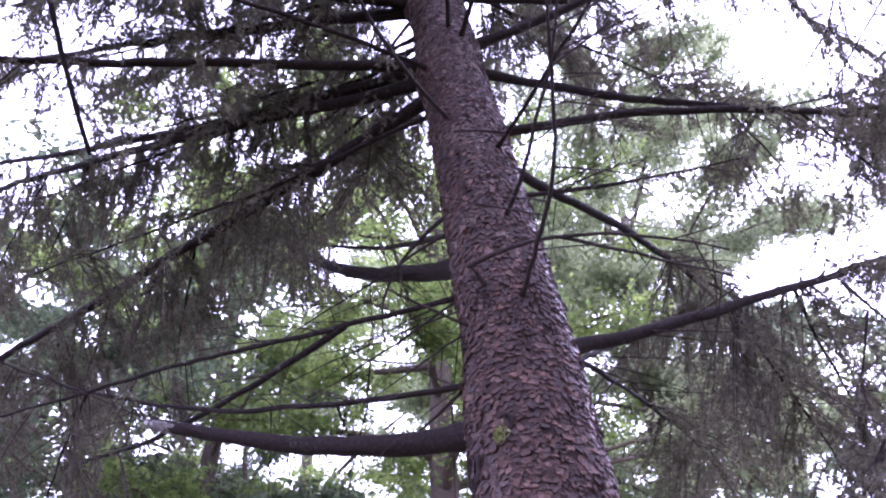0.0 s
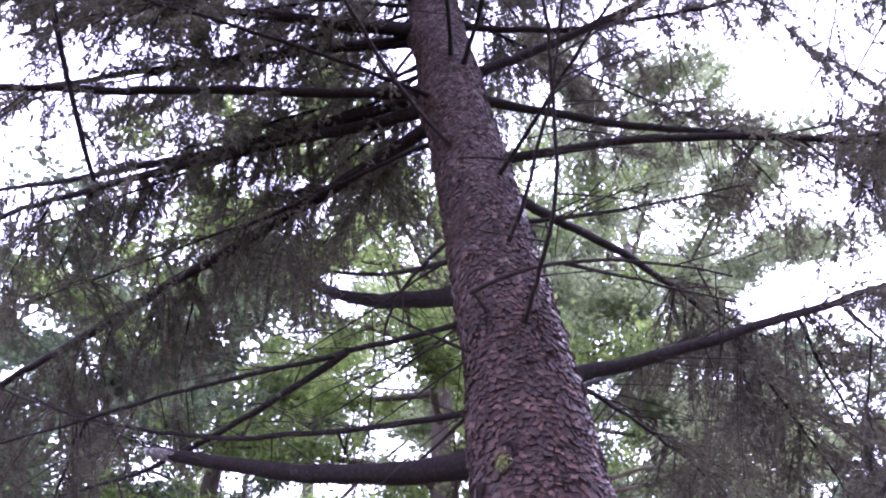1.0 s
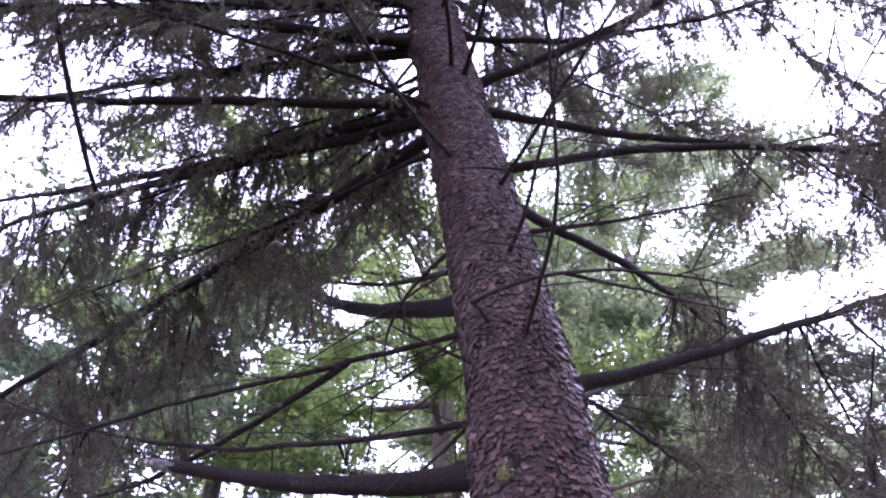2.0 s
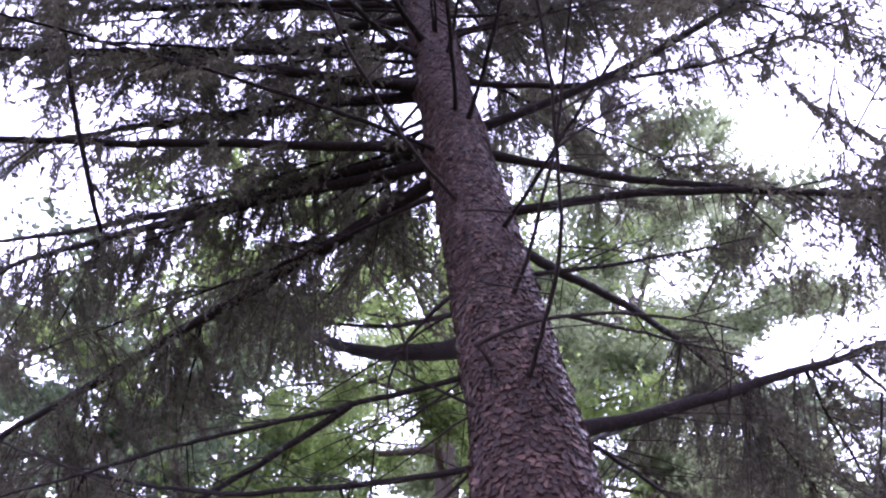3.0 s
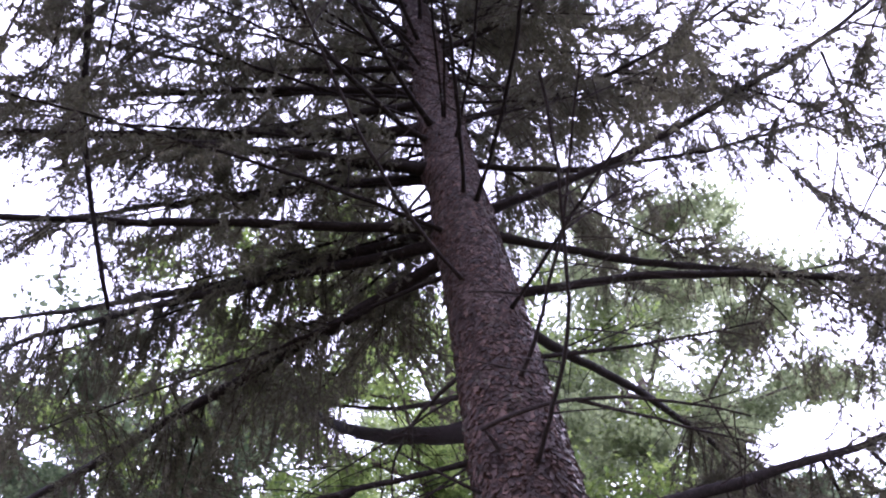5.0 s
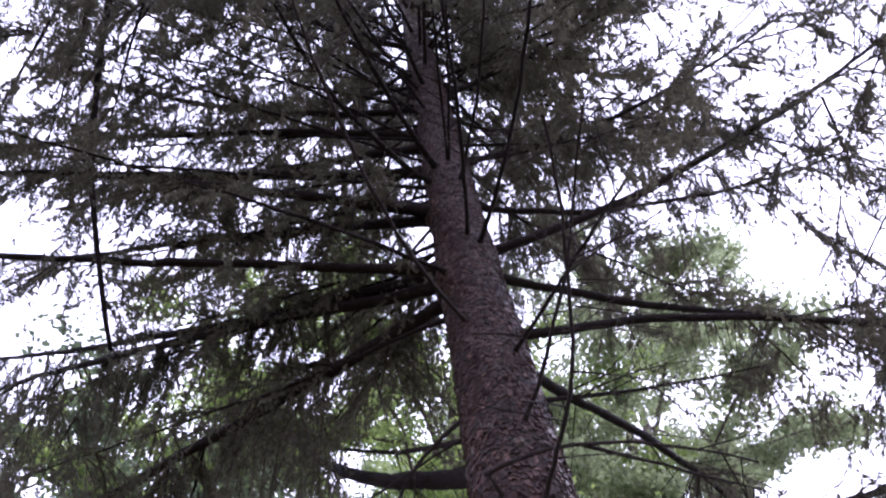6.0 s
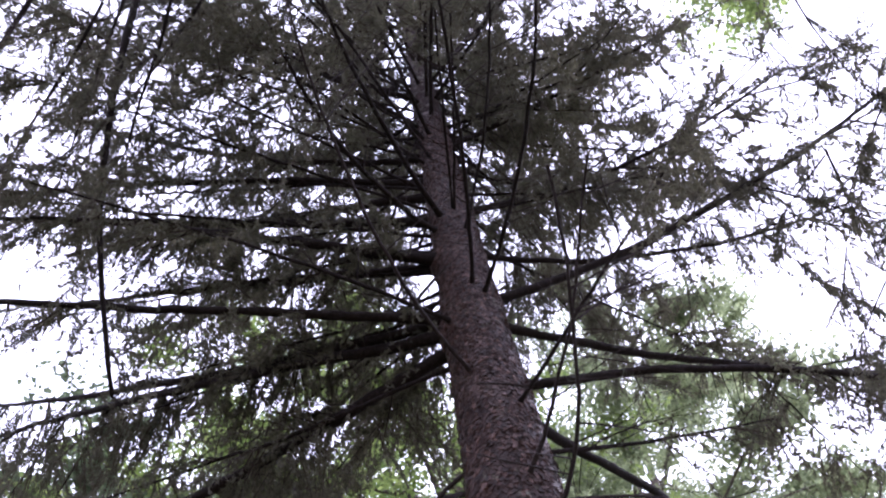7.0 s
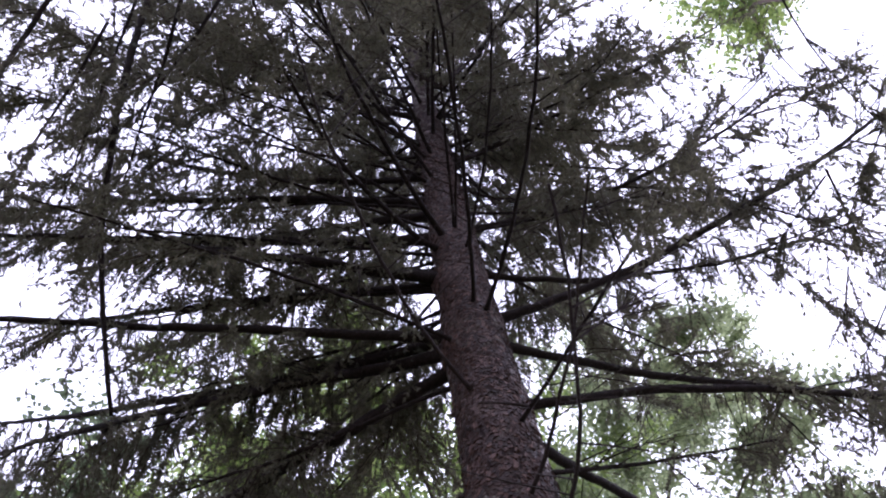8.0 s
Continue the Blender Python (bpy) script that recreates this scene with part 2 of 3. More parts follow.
def swelling(H, A):
    """How far the trunk swells round the limbs, and its own unevenness."""
    out = 0.10 * np.exp(-(H + EYE + 0.1) / 0.22) * (1 + 0.35 * np.sin(A * 5 + 1))
    out = out + 0.004 * np.sin(A * 2 + H * 1.7) + 0.003 * np.sin(A * 3 - H * 2.9)
    for kh, ka, kr in KNOTS:
        da = (A - radians(ka) + np.pi) % (2 * np.pi) - np.pi
        dist2 = (da * trunk_radius(H)) ** 2 + ((H - kh) * 0.75) ** 2
        out = out + 0.55 * kr * np.exp(-dist2 / (2 * (1.5 * kr + 0.008) ** 2))
    return out


def build_trunk():
    low = np.linspace(-EYE - 0.1, 0.25, 60)
    mid = np.arange(0.258, 2.6, 0.013)
    upper = np.arange(2.6, 4.6, 0.016)
    top = np.linspace(4.61, TOP, 160)
    h = np.concatenate([low, mid, upper, top])
    cols = 110
    ang = np.linspace(0, 2 * np.pi, cols, endpoint=False)
    H, A = np.meshgrid(h, ang, indexing="ij")
    u, z = A / (2 * np.pi), H + EYE + 0.2
    wu = u + 0.006 * np.sin(z * 31 + 3 * np.sin(A * 5)) + 0.004 * np.sin(z * 83 + A * 11)
    wz = z + 0.012 * np.sin(A * 9 + z * 17) + 0.006 * np.sin(A * 23 + z * 41)
    wu = wu % 1.0
    e1, v1, l1 = cells(wu, wz, 0, 0.037, 27, 3)
    plate = np.clip(e1 / 0.16, 0, 1) ** 0.7
    d = 0.006 * plate * (0.35 + 0.9 * v1) + 0.005 * l1 * plate
    fade = np.clip(trunk_radius(H) / 0.1, 0.25, 1.0)
    R = trunk_radius(H) + (d - 0.006) * fade + swelling(H, A)
    c = axis_at(H)
    v = c + np.stack([R * np.cos(A), R * np.sin(A), 0 * R], -1)
    n = len(h)
    i, j = np.meshgrid(np.arange(n - 1), np.arange(cols), indexing="ij")
    k = (j + 1) % cols
    f = np.stack([i * cols + j, i * cols + k, (i + 1) * cols + k, (i + 1) * cols + j], -1).reshape(-1, 4)
    me = mesh_from("trunk", v.reshape(-1, 3), f, BARK, True)
    at = me.attributes.new("plate", "FLOAT", "POINT")
    at.data.foreach_set("value", np.clip(v1, 0, 1).astype(np.float32).ravel())
    return under(new("trunk", me), spruce)


def clip_cell(poly, p, q):
    """The part of a polygon that is nearer to p than to q."""
    mx, my, nx, ny = (p[0] + q[0]) / 2, (p[1] + q[1]) / 2, q[0] - p[0], q[1] - p[1]
    out = []
    for i in range(len(poly)):
        (ax, ay), (bx, by) = poly[i], poly[(i + 1) % len(poly)]
        da, db = (ax - mx) * nx + (ay - my) * ny, (bx - mx) * nx + (by - my) * ny
        if da <= 0:
            out.append((ax, ay))
        if (da < 0 < db) or (db < 0 < da):
            k = da / (da - db)
            out.append((ax + k * (bx - ax), ay + k * (by - ay)))
    return out


def bark_flakes(trunk):
    """Scales that fit together over the visible side of the trunk, with dark cracks between them: those at the foot of the view are single, the rest is one mesh."""
    rng = np.random.RandomState(5)
    wide, high, scale = 0.0142, 0.0104, 0.15
    x0, x1, y0, y1 = radians(174) * scale, radians(366) * scale, 0.14, 4.4
    cols, rows = int((x1 - x0) / wide), int((y1 - y0) / high)
    sites = {}
    for i in range(cols):
        for j in range(rows):
            if rng.rand() > 0.42:
                sites[i, j] = (x0 + (i + 0.5 + rng.uniform(-0.5, 0.5)) * wide, y0 + (j + 0.5 + rng.uniform(-0.5, 0.5)) * high)
    ang, hgt, lift, faces, parts, count = [], [], [], [], [], 0
    for (i, j), p in sites.items():
        poly = [(p[0] - 0.05, p[1] - 0.05), (p[0] + 0.05, p[1] - 0.05), (p[0] + 0.05, p[1] + 0.05), (p[0] - 0.05, p[1] + 0.05)]
        for di in (-2, -1, 0, 1, 2):
            for dj in (-2, -1, 0, 1, 2):
                q = sites.get((i + di, j + dj))
                if q and (di or dj):
                    poly = clip_cell(poly, p, q)
        if len(poly) < 3:
            continue
        ring = []
        for k in range(len(poly)):
            (ax, ay), (bx, by) = poly[k], poly[(k + 1) % len(poly)]
            steps = (0.0, 0.33, 0.67) if p[1] < 1.7 else (0.0, 0.5)
            ring += [(ax + (bx - ax) * q, ay + (by - ay) * q) for q in steps]
        ring = np.array(ring)
        mid = ring.mean(0)
        n = len(ring)
        if rng.rand() < 0.05:
            continue
        rel = (ring - mid) * rng.uniform(0.88, 1.15) * rng.uniform(0.7, 1.14, (n, 1))
        rel = np.clip(rel, -0.024, 0.024)
        tilt = rng.normal(0, 0.12, 2) + np.array([0, -0.2])
        z = 0.0016 + 0.003 * rng.rand() ** 1.5 + rel @ tilt + rng.uniform(-0.0006, 0.0012, n)
        pts = np.vstack([mid + rel, mid + rel * 1.03, mid[None]])
        zz = np.concatenate([z, np.full(n, -0.008), [z.mean() * 0.7]])
        k = np.arange(n)
        k2 = (k + 1) % n
        f = np.vstack([np.stack([k, k2, np.full(n, 2 * n)], 1), np.stack([n + k, n + k2, k2], 1), np.stack([n + k, k2, k], 1)])
        wave = pts[:, 1] * 260 + 2 * np.sin(pts[:, 0] * 330)
        pts = pts + 0.0022 * np.stack([np.sin(wave) + 0.6 * np.sin(pts[:, 1] * 610 + pts[:, 0] * 420), np.sin(pts[:, 0] * 310 + pts[:, 1] * 90) + 0.7 * np.sin(pts[:, 0] * 720 - pts[:, 1] * 380)], 1)
        parts.append((count, len(pts), f, mid))
        ang.append(pts[:, 0] / scale)
        hgt.append(pts[:, 1])
        lift.append(zz)
        count += len(pts)
    A, H, Z = np.concatenate(ang), np.concatenate(hgt), np.concatenate(lift)
    Z = np.where(Z > -0.004, Z * (1.05 - 0.5 * np.clip((H - 0.9) / 1.6, 0, 1)), Z)  # flatter scales higher up
    R = trunk_radius(H) + swelling(H, A) + Z - 0.001
    P = axis_at(H) + np.stack([R * np.cos(A), R * np.sin(A), 0 * R], -1)
    single, rest, tops, total = 0, [], [], 0
    for first, n, f, mid in parts:
        v = P[first:first + n]
        if single < 300 and 0.5 < mid[1] < 0.9 and radians(228) < mid[0] / scale < radians(318):
            c = v[-1]
            ob = under(new("bark_flake", mesh_from("bark_flake", v - c, f, FLAKE)), trunk)
            ob.location = c
            single += 1
        else:
            rest.append(f + total)
            tops.append(v)
            total += n
    me = mesh_from("bark_scaling", np.vstack(tops), np.vstack(rest), FLAKE)
    tagged(under(new("bark_scaling", me), trunk), "reddish-brown flaking bark scales", kind="stuff")


# ---- the spruce: limbs ----
RNG = np.random.RandomState(11)
LINES_OWNER = []
LINES = []  # the course of every limb, in the order of building


def side_limb(line, share, turn, up, length, radius, **rest):
    """A limb that forks off another one, turned from its way by some degrees."""
    i = int(share * (len(line) - 1))
    way = line[min(i + 2, len(line) - 1)] - line[i - 1]
    return limb(line[i][2] - EYE, math.degrees(math.atan2(way[1], way[0])) + turn, up, 0.0, 0.0, length, radius, start=tuple(line[i] + BASE), **rest)


def foliage(parent, line, leafy, dense, fine, hang, wide, rng, behind=False):
    """Drooping side twigs with flat, needle-covered sprays along the outer part of a limb."""
    seg = np.r_[0, np.cumsum(np.linalg.norm(np.diff(line, axis=0), axis=1))]
    total = seg[-1]
    start = leafy * total
    # the side twigs stand in tufts, with gaps between them
    tufts = max(int((total - start) / 0.1 * dense ** 0.7), 2)
    middle = start + (total - start) * (np.arange(tufts) + rng.uniform(0.1, 0.9, tufts)) / tufts
    each = np.maximum(rng.poisson(3.9 * dense ** 0.4, tufts), 2)
    tuft = np.repeat(np.arange(tufts), each)
    n = len(tuft)
    s = np.clip(middle[tuft] + rng.normal(0, 0.022, n), 0.01, total)
    o = np.stack([np.interp(s, seg, line[:, k]) for k in range(3)], 1)
    o2 = np.stack([np.interp(np.minimum(s + 0.03, total), seg, line[:, k]) for k in range(3)], 1)
    o1 = np.stack([np.interp(s - 0.03, seg, line[:, k]) for k in range(3)], 1)
    t = unit(o2 - o1)
    up = np.array([0, 0, 1.0])
    which = np.where(rng.random(tufts) < 0.5, -1, 1)[tuft] * np.where(rng.random(n) < 0.15, -1, 1)
    side = unit(np.cross(t, up)) * which[:, None]
    if behind:  # the side twigs turn away from the open side
        side = side * np.where((side[:, 1] < 0) & (rng.random(tufts)[tuft] < 0.85), -1, 1)[:, None]
    fore = (rng.uniform(-0.2, 1.0, tufts)[tuft] + rng.normal(0, 0.3, n))[:, None]
    rise = (rng.normal(-0.2 - 0.7 * (1 - wide), 0.3, tufts)[tuft] + rng.normal(0, 0.15, n))[:, None]
    d = unit(t * fore + wide * side * rng.uniform(0.3, 1.0, tufts)[tuft][:, None] + up * rise)
    reach = np.clip((total - s) / 0.8, 0.3, 1.0)
    ln = (0.15 + 0.3 * rng.random(tufts)[tuft]) * rng.uniform(0.75, 1.25, n) * (0.45 + 0.55 * reach)
    drop = rng.uniform(0.1, 1.0, tufts)[tuft] * rng.uniform(0.8, 1.2, n) * hang
    sag = drop / ln
    v, f = sticks(o, d, ln, sag, np.full(n, 0.003), 3)
    # sprays on the side twigs, to both sides and hanging
    m = np.maximum((ln / 0.036).astype(int), 3)
    i = np.repeat(np.arange(n), m)
    share = rng.uniform(0.08, 1.0, len(i))
    so, st = along(o[i], d[i], ln[i], sag[i], share * ln[i])
    side2 = unit(np.cross(st, unit(rng.normal(0, 0.35, so.shape) + side[i]))) * np.where(rng.random(len(i)) < 0.5, -1, 1)[:, None]
    sd = unit(st * 0.5 + (0.4 + 0.6 * wide) * unit(side2 + rng.normal(0, 0.5, so.shape)) * rng.uniform(0.3, 1.0, (len(i), 1)) - up * rng.uniform(-0.1, 0.6, (len(i), 1)) * hang)
    sl = rng.uniform(0.05, 0.13, len(i)) * (1.25 - 0.6 * share)
    ss = rng.uniform(0.2, 2.0, len(i)) * hang
    pick = slice(0, None, 3) if fine else slice(0, None, 5)
    v2, f2 = sticks(so[pick], sd[pick], sl[pick], ss[pick], np.full(len(so[pick]), 0.0013), 1)
    me = mesh_from("twig_growth", np.vstack([v, v2]), np.vstack([f, f2 + len(v)]), TWIG)
    tagged(under(new("twig_growth", me), parent), kind="stuff")
    gap, size, width = (0.0031, 0.02, 0.0064) if fine else (0.0072, 0.029, 0.0115)
    nv1, nf1 = needle_faces(so, sd, sl, ss, gap, size, width, rng)
    nv2, nf2 = needle_faces(o, d, ln, sag, gap * 1.3, size, width, rng)
    me = mesh_from("needle_foliage", np.vstack([nv1, nv2]), np.vstack([nf1, nf2 + len(nv1)]), NEEDLES)
    tagged(under(new("needle_foliage", me), parent), "dark green needles on hanging twigs", kind="stuff")


def bare_twigs(parent, line, radius, first, last, rng, each):
    """Dead side twigs with a fork or two along the inner part of a limb."""
    seg = np.r_[0, np.cumsum(np.linalg.norm(np.diff(line, axis=0), axis=1))]
    total = seg[-1]
    n = max(int((last - first) * total * each), 1)
    s = total * rng.uniform(first, last, n)
    o = np.stack([np.interp(s, seg, line[:, k]) for k in range(3)], 1)
    t = unit(np.stack([np.interp(np.minimum(s + 0.05, total), seg, line[:, k]) for k in range(3)], 1) - o + 1e-6)
    side = unit(np.cross(t, np.array([0, 0, 1.0]))) * np.where(rng.random(n) < 0.5, -1, 1)[:, None]
    d = unit(t * rng.uniform(0.3, 1.1, (n, 1)) + side + np.array([0, 0, 1.0]) * rng.normal(-0.25, 0.35, (n, 1)))
    ln = rng.uniform(0.08, 0.42, n)
    sag = rng.uniform(-0.3, 0.9, n)
    v, f = sticks(o, d, ln, sag, np.full(n, min(0.0028, radius * 0.5)), 4)
    m = rng.randint(0, 4, n)
    i = np.repeat(np.arange(n), m)
    if len(i):
        so, st = along(o[i], d[i], ln[i], sag[i], rng.uniform(0.25, 0.9, len(i)) * ln[i])
        sd = unit(st + 0.9 * unit(rng.normal(0, 1, so.shape)))
        v2, f2 = sticks(so, sd, rng.uniform(0.04, 0.16, len(i)), rng.uniform(0, 1.0, len(i)), np.full(len(i), 0.0013), 2)
        v, f = np.vstack([v, v2]), np.vstack([f, f2 + len(v)])
    tagged(under(new("dead_twig_growth", mesh_from("dead_twig_growth", v, f, DEAD_BARK)), parent), "thin dead twigs without needles", kind="stuff")


def limb(h, azimuth, up, curl, bend, length, radius, leafy=0.4, dense=1.0, start=None, fine=True, hang=1.0, blunt=0.37, wide=0.55, behind=False, bark=None):
    """A limb that leaves the trunk at the height h above the eye. azimuth: 0 right, 90 away, 180 left, 270 towards the eye."""
    a = radians(azimuth)
    n = max(int(length / 0.05), 10)
    s = np.linspace(0, length, n)
    way, across = np.array([math.cos(a), math.sin(a), 0]), np.array([-math.sin(a), math.cos(a), 0])
    first = axis_at(h) if start is None else np.array(start) - BASE
    line = first + s[:, None] * way + (bend * s * s)[:, None] * across
    line[:, 2] += s * math.tan(radians(up)) + curl * s * s
    rng = np.random.RandomState(int(abs(h) * 1000 + azimuth * 7) % 99991)
    wob = np.cumsum(rng.normal(0, 1, (n, 3)), 0)
    wob = wob - np.linspace(0, 1, n)[:, None] * wob[-1]
    line = line + wob * 0.0022 * np.clip(s / 0.3, 0, 1)[:, None]
    LINES.append(line)
    share = s / length
    r = radius * (1.12 - (1.12 - blunt) * share ** 1.2)
    flare = 1 + 0.5 * np.exp(-np.maximum(s - trunk_radius(h) * 0.9, 0) / (radius * 2.2)) if start is None else 1.0
    dead = dense == 0
    me = tube_mesh("limb", line, np.maximum(r * flare, 0.0018), 12 if radius > 0.015 else 7, bark or (DEAD_BARK if dead and radius < 0.02 else LIMB_BARK), 0.05, rng)
    ob = under(new("limb", me), spruce)
    LINES_OWNER.append(ob)
    if start is None:
        KNOTS.append((h, azimuth, radius))
    if dead:
        tagged(ob, "bare dead limb")
        if length > 0.3:
            bare_twigs(ob, line, radius, 0.25, 1.0, rng, 9)
    else:
        foliage(ob, line, leafy, dense, fine, hang, wide, rng, behind)
        bare_twigs(ob, line, radius, 0.14, max(leafy + 0.15, 0.4), rng, 12)
    return ob


limb(0.882, 151.8, 2.9, 0.147, 0.099, 1.26, 0.0323, leafy=1.00, dense=0, blunt=0.55)
BROKEN, BROKEN_LIMB = LINES[-1], LINES_OWNER[-1]
limb(1.033, 149.1, 4.4, 0.107, 0.057, 2.44, 0.0094, leafy=0.75, dense=0.5)
limb(1.316, 158.1, 3.0, 0.001, -0.012, 2.58, 0.0089, leafy=0.5, dense=0.35, hang=0.9, behind=True)
LEFT_LOW = LINES[-1]
limb(0.000, 141.6, -7.3, 0.114, -0.023, 2.10, 0.0110, leafy=0.6, dense=0.4, hang=0.8, behind=True, start=(-0.317, 1.949, 2.844))
limb(1.424, 122.6, 26.9, 0.142, 0.012, 2.22, 0.0315, leafy=0.70, dense=0.8, blunt=0.55)
limb(1.555, 126.6, 25.9, 0.143, 0.027, 1.60, 0.0106, leafy=1.00, dense=0)
limb(1.705, 150.0, -14.6, 0.472, -0.904, 0.94, 0.0078, leafy=1.00, dense=0)
limb(1.110, 209.1, 10.5, 0.009, 0.017, 0.39, 0.0060, leafy=1.00, dense=0)
limb(2.276, 149.7, -8.1, 0.025, -0.005, 3.36, 0.0232, leafy=0.20, dense=1.0, hang=0.85, behind=True, blunt=0.6)
LEFT_LEAFY = LINES[-1]
limb(2.406, 159.1, 5.7, 0.067, -0.017, 3.30, 0.0215, leafy=0.22, dense=0.6, behind=True)
limb(2.307, 164.0, 7.3, 0.056, -0.059, 3.30, 0.0215, leafy=0.22, dense=0.6, behind=True, blunt=0.5)
LEFT_UPPER = LINES[-1]
limb(2.365, 184.5, 0.6, 0.003, -0.001, 2.54, 0.0193, leafy=0.25, dense=0.35)
limb(2.763, 169.8, 9.1, 0.047, -0.031, 2.40, 0.0226, leafy=0.22, dense=0.5)
limb(2.780, 189.5, 4.1, 0.000, -0.025, 1.90, 0.0236, leafy=0.25, dense=0.6)
limb(2.286, 212.4, -2.1, -0.026, -0.052, 1.65, 0.0083, leafy=0.55, dense=0.6)
limb(1.954, 235.2, -1.6, 0.021, 0.176, 1.38, 0.0072, leafy=1.00, dense=0)
limb(2.434, 270.8, 3.4, -0.003, -0.074, 1.74, 0.0084, leafy=0.70, dense=0.8)
limb(2.376, 290.3, 3.1, 0.002, -0.157, 1.64, 0.0083, leafy=0.60, dense=0.7)
limb(2.440, -8.0, 17.0, 0.131, -0.015, 2.62, 0.0178, leafy=0.3, dense=0.4)
RIGHT_TOP = LINES[-1]
limb(2.867, 11.8, 4.5, 0.089, -0.092, 2.00, 0.0140, leafy=0.25, dense=0.5)
RIGHT_FAR = LINES[-1]
limb(2.368, 19.8, 4.9, 0.063, -0.003, 2.92, 0.0168, leafy=0.38, dense=0.6)
RIGHT_BACK = LINES[-1]
limb(1.957, -0.5, 10.4, -0.014, 0.090, 2.47, 0.0158, leafy=0.38, dense=0.5)
RIGHT_FLAT = LINES[-1]
limb(1.900, 37.7, 4.7, 0.047, 0.095, 2.49, 0.0176, leafy=0.40, dense=1.0)
RIGHT_MID = LINES[-1]
limb(1.664, 13.4, 15.4, 0.044, -0.048, 1.00, 0.0084, leafy=0.50, dense=0.6)
limb(1.062, 7.6, 16.1, 0.081, 0.095, 1.60, 0.0188, leafy=0.36, dense=0.9, hang=0.85, wide=0.95, behind=True)
RIGHT_LOW = LINES[-1]
limb(1.197, 282.3, -6.1, -0.030, -0.203, 1.24, 0.0060, leafy=1.00, dense=0)
limb(1.467, 286.2, 4.8, 0.002, -0.136, 1.05, 0.0063, leafy=1.00, dense=0)
limb(1.769, 298.6, 3.5, 0.010, -0.031, 1.17, 0.0070, leafy=0.60, dense=0.6)
limb(1.201, 47.8, 0.8, 0.055, 0.085, 1.93, 0.0078, leafy=0.40, dense=1.1, hang=0.85, wide=0.95)
limb(1.015, 50.9, 30.0, 0.054, 0.023, 1.78, 0.0084, leafy=0.50, dense=0.9, hang=0.85, wide=0.95)
limb(2.964, 212.4, -1.2, 0.017, 0.359, 1.50, 0.0125, leafy=0.6, dense=0.9, blunt=0.25)
limb(3.042, 234.9, 3.8, 0.014, 0.136, 1.60, 0.0125, leafy=0.5, dense=0.9, blunt=0.25)
limb(3.190, 177.8, 0.4, 0.022, 0.017, 2.73, 0.0248, leafy=0.30, dense=0.9)
limb(3.444, 175.5, 0.0, -0.008, -0.026, 2.04, 0.0218, leafy=0.30, dense=0.8)
limb(3.579, 184.2, -0.2, -0.008, -0.024, 2.44, 0.0178, leafy=0.30, dense=0.8)
limb(3.250, -2.2, 3.7, 0.073, -0.189, 1.66, 0.0150, leafy=0.25, dense=1.0)
RIGHT_UP = LINES[-1]
limb(4.031, -16.7, 6.1, 0.044, -0.087, 1.52, 0.0160, leafy=0.22, dense=0.8)
RIGHT_HIGH = LINES[-1]
limb(4.853, 195.2, 3.8, 0.007, 0.040, 1.90, 0.0190, leafy=0.40, dense=1.8)
limb(3.087, 266.2, -0.7, -0.001, 0.020, 1.59, 0.0062, leafy=0.60, dense=0.8)
limb(3.080, 272.5, -0.8, -0.002, -0.031, 1.59, 0.0062, leafy=0.60, dense=0.8)
limb(2.901, 286.4, -3.4, -0.006, -0.154, 1.64, 0.0065, leafy=0.60, dense=0.8)
limb(4.033, 247.6, 0.1, 0.002, 0.025, 1.84, 0.0105, leafy=0.35, dense=1.0)
limb(3.937, 173.0, 2.8, 0.062, 0.087, 2.11, 0.0196, leafy=0.30, dense=1.0)
limb(0.000, 109.7, -54.0, 0.027, -0.375, 1.09, 0.0135, leafy=0.30, dense=0.12, blunt=0.6, start=(-1.202, 0.495, 4.857))
# limb ends that come down overhead
limb(0.000, 116.9, -49.8, -0.1, 0.1, 0.45, 0.0090, leafy=0.05, dense=0.5, start=(-1.306, 0.418, 4.168))
limb(0.000, 113.0, -40.9, -0.1, -0.1, 0.62, 0.0060, leafy=0.30, dense=0.7, start=(-1.118, 0.494, 4.349))
limb(0.000, 118.9, -44.4, -0.1, 0.1, 0.62, 0.0070, leafy=0.05, dense=0.3, start=(-1.320, 0.634, 4.457))
limb(0.000, 124.8, -41.2, -0.1, 0.1, 0.50, 0.0080, leafy=0.05, dense=0.7, start=(-0.943, 0.587, 4.819))
limb(0.000, 110.5, -29.9, -0.1, 0.0, 0.70, 0.0080, leafy=0.10, dense=0.5, start=(-1.031, 0.521, 4.591))
limb(0.000, 111.3, -20.9, -0.1, 0.0, 0.63, 0.0045, leafy=0.15, dense=0.9, start=(1.707, 0.863, 4.311))
limb(0.000, 154.1, -52.0, 0.0, 0.1, 0.24, 0.0045, leafy=0.10, dense=0.6, wide=1.0, start=(1.064, 1.604, 2.341))
limb(0.000, 139.3, -25.8, -0.4, 0.1, 0.30, 0.0045, leafy=0.10, dense=0.7, wide=1.0, start=(1.097, 1.605, 2.295))
limb(0.000, 135.3, -64.5, 0.0, 0.2, 0.14, 0.0035, leafy=0.40, dense=0.5, start=(1.116, 1.674, 2.615))
limb(0.000, 14.4, -52.9, 0.0, 0.0, 0.12, 0.0045, leafy=1.00, dense=0, start=(1.069, 1.650, 2.694))
limb(0.000, 114.5, -19.6, -0.3, 0.1, 0.34, 0.0035, leafy=0.10, dense=0.4, wide=0.9, start=(1.464, 1.335, 3.617))
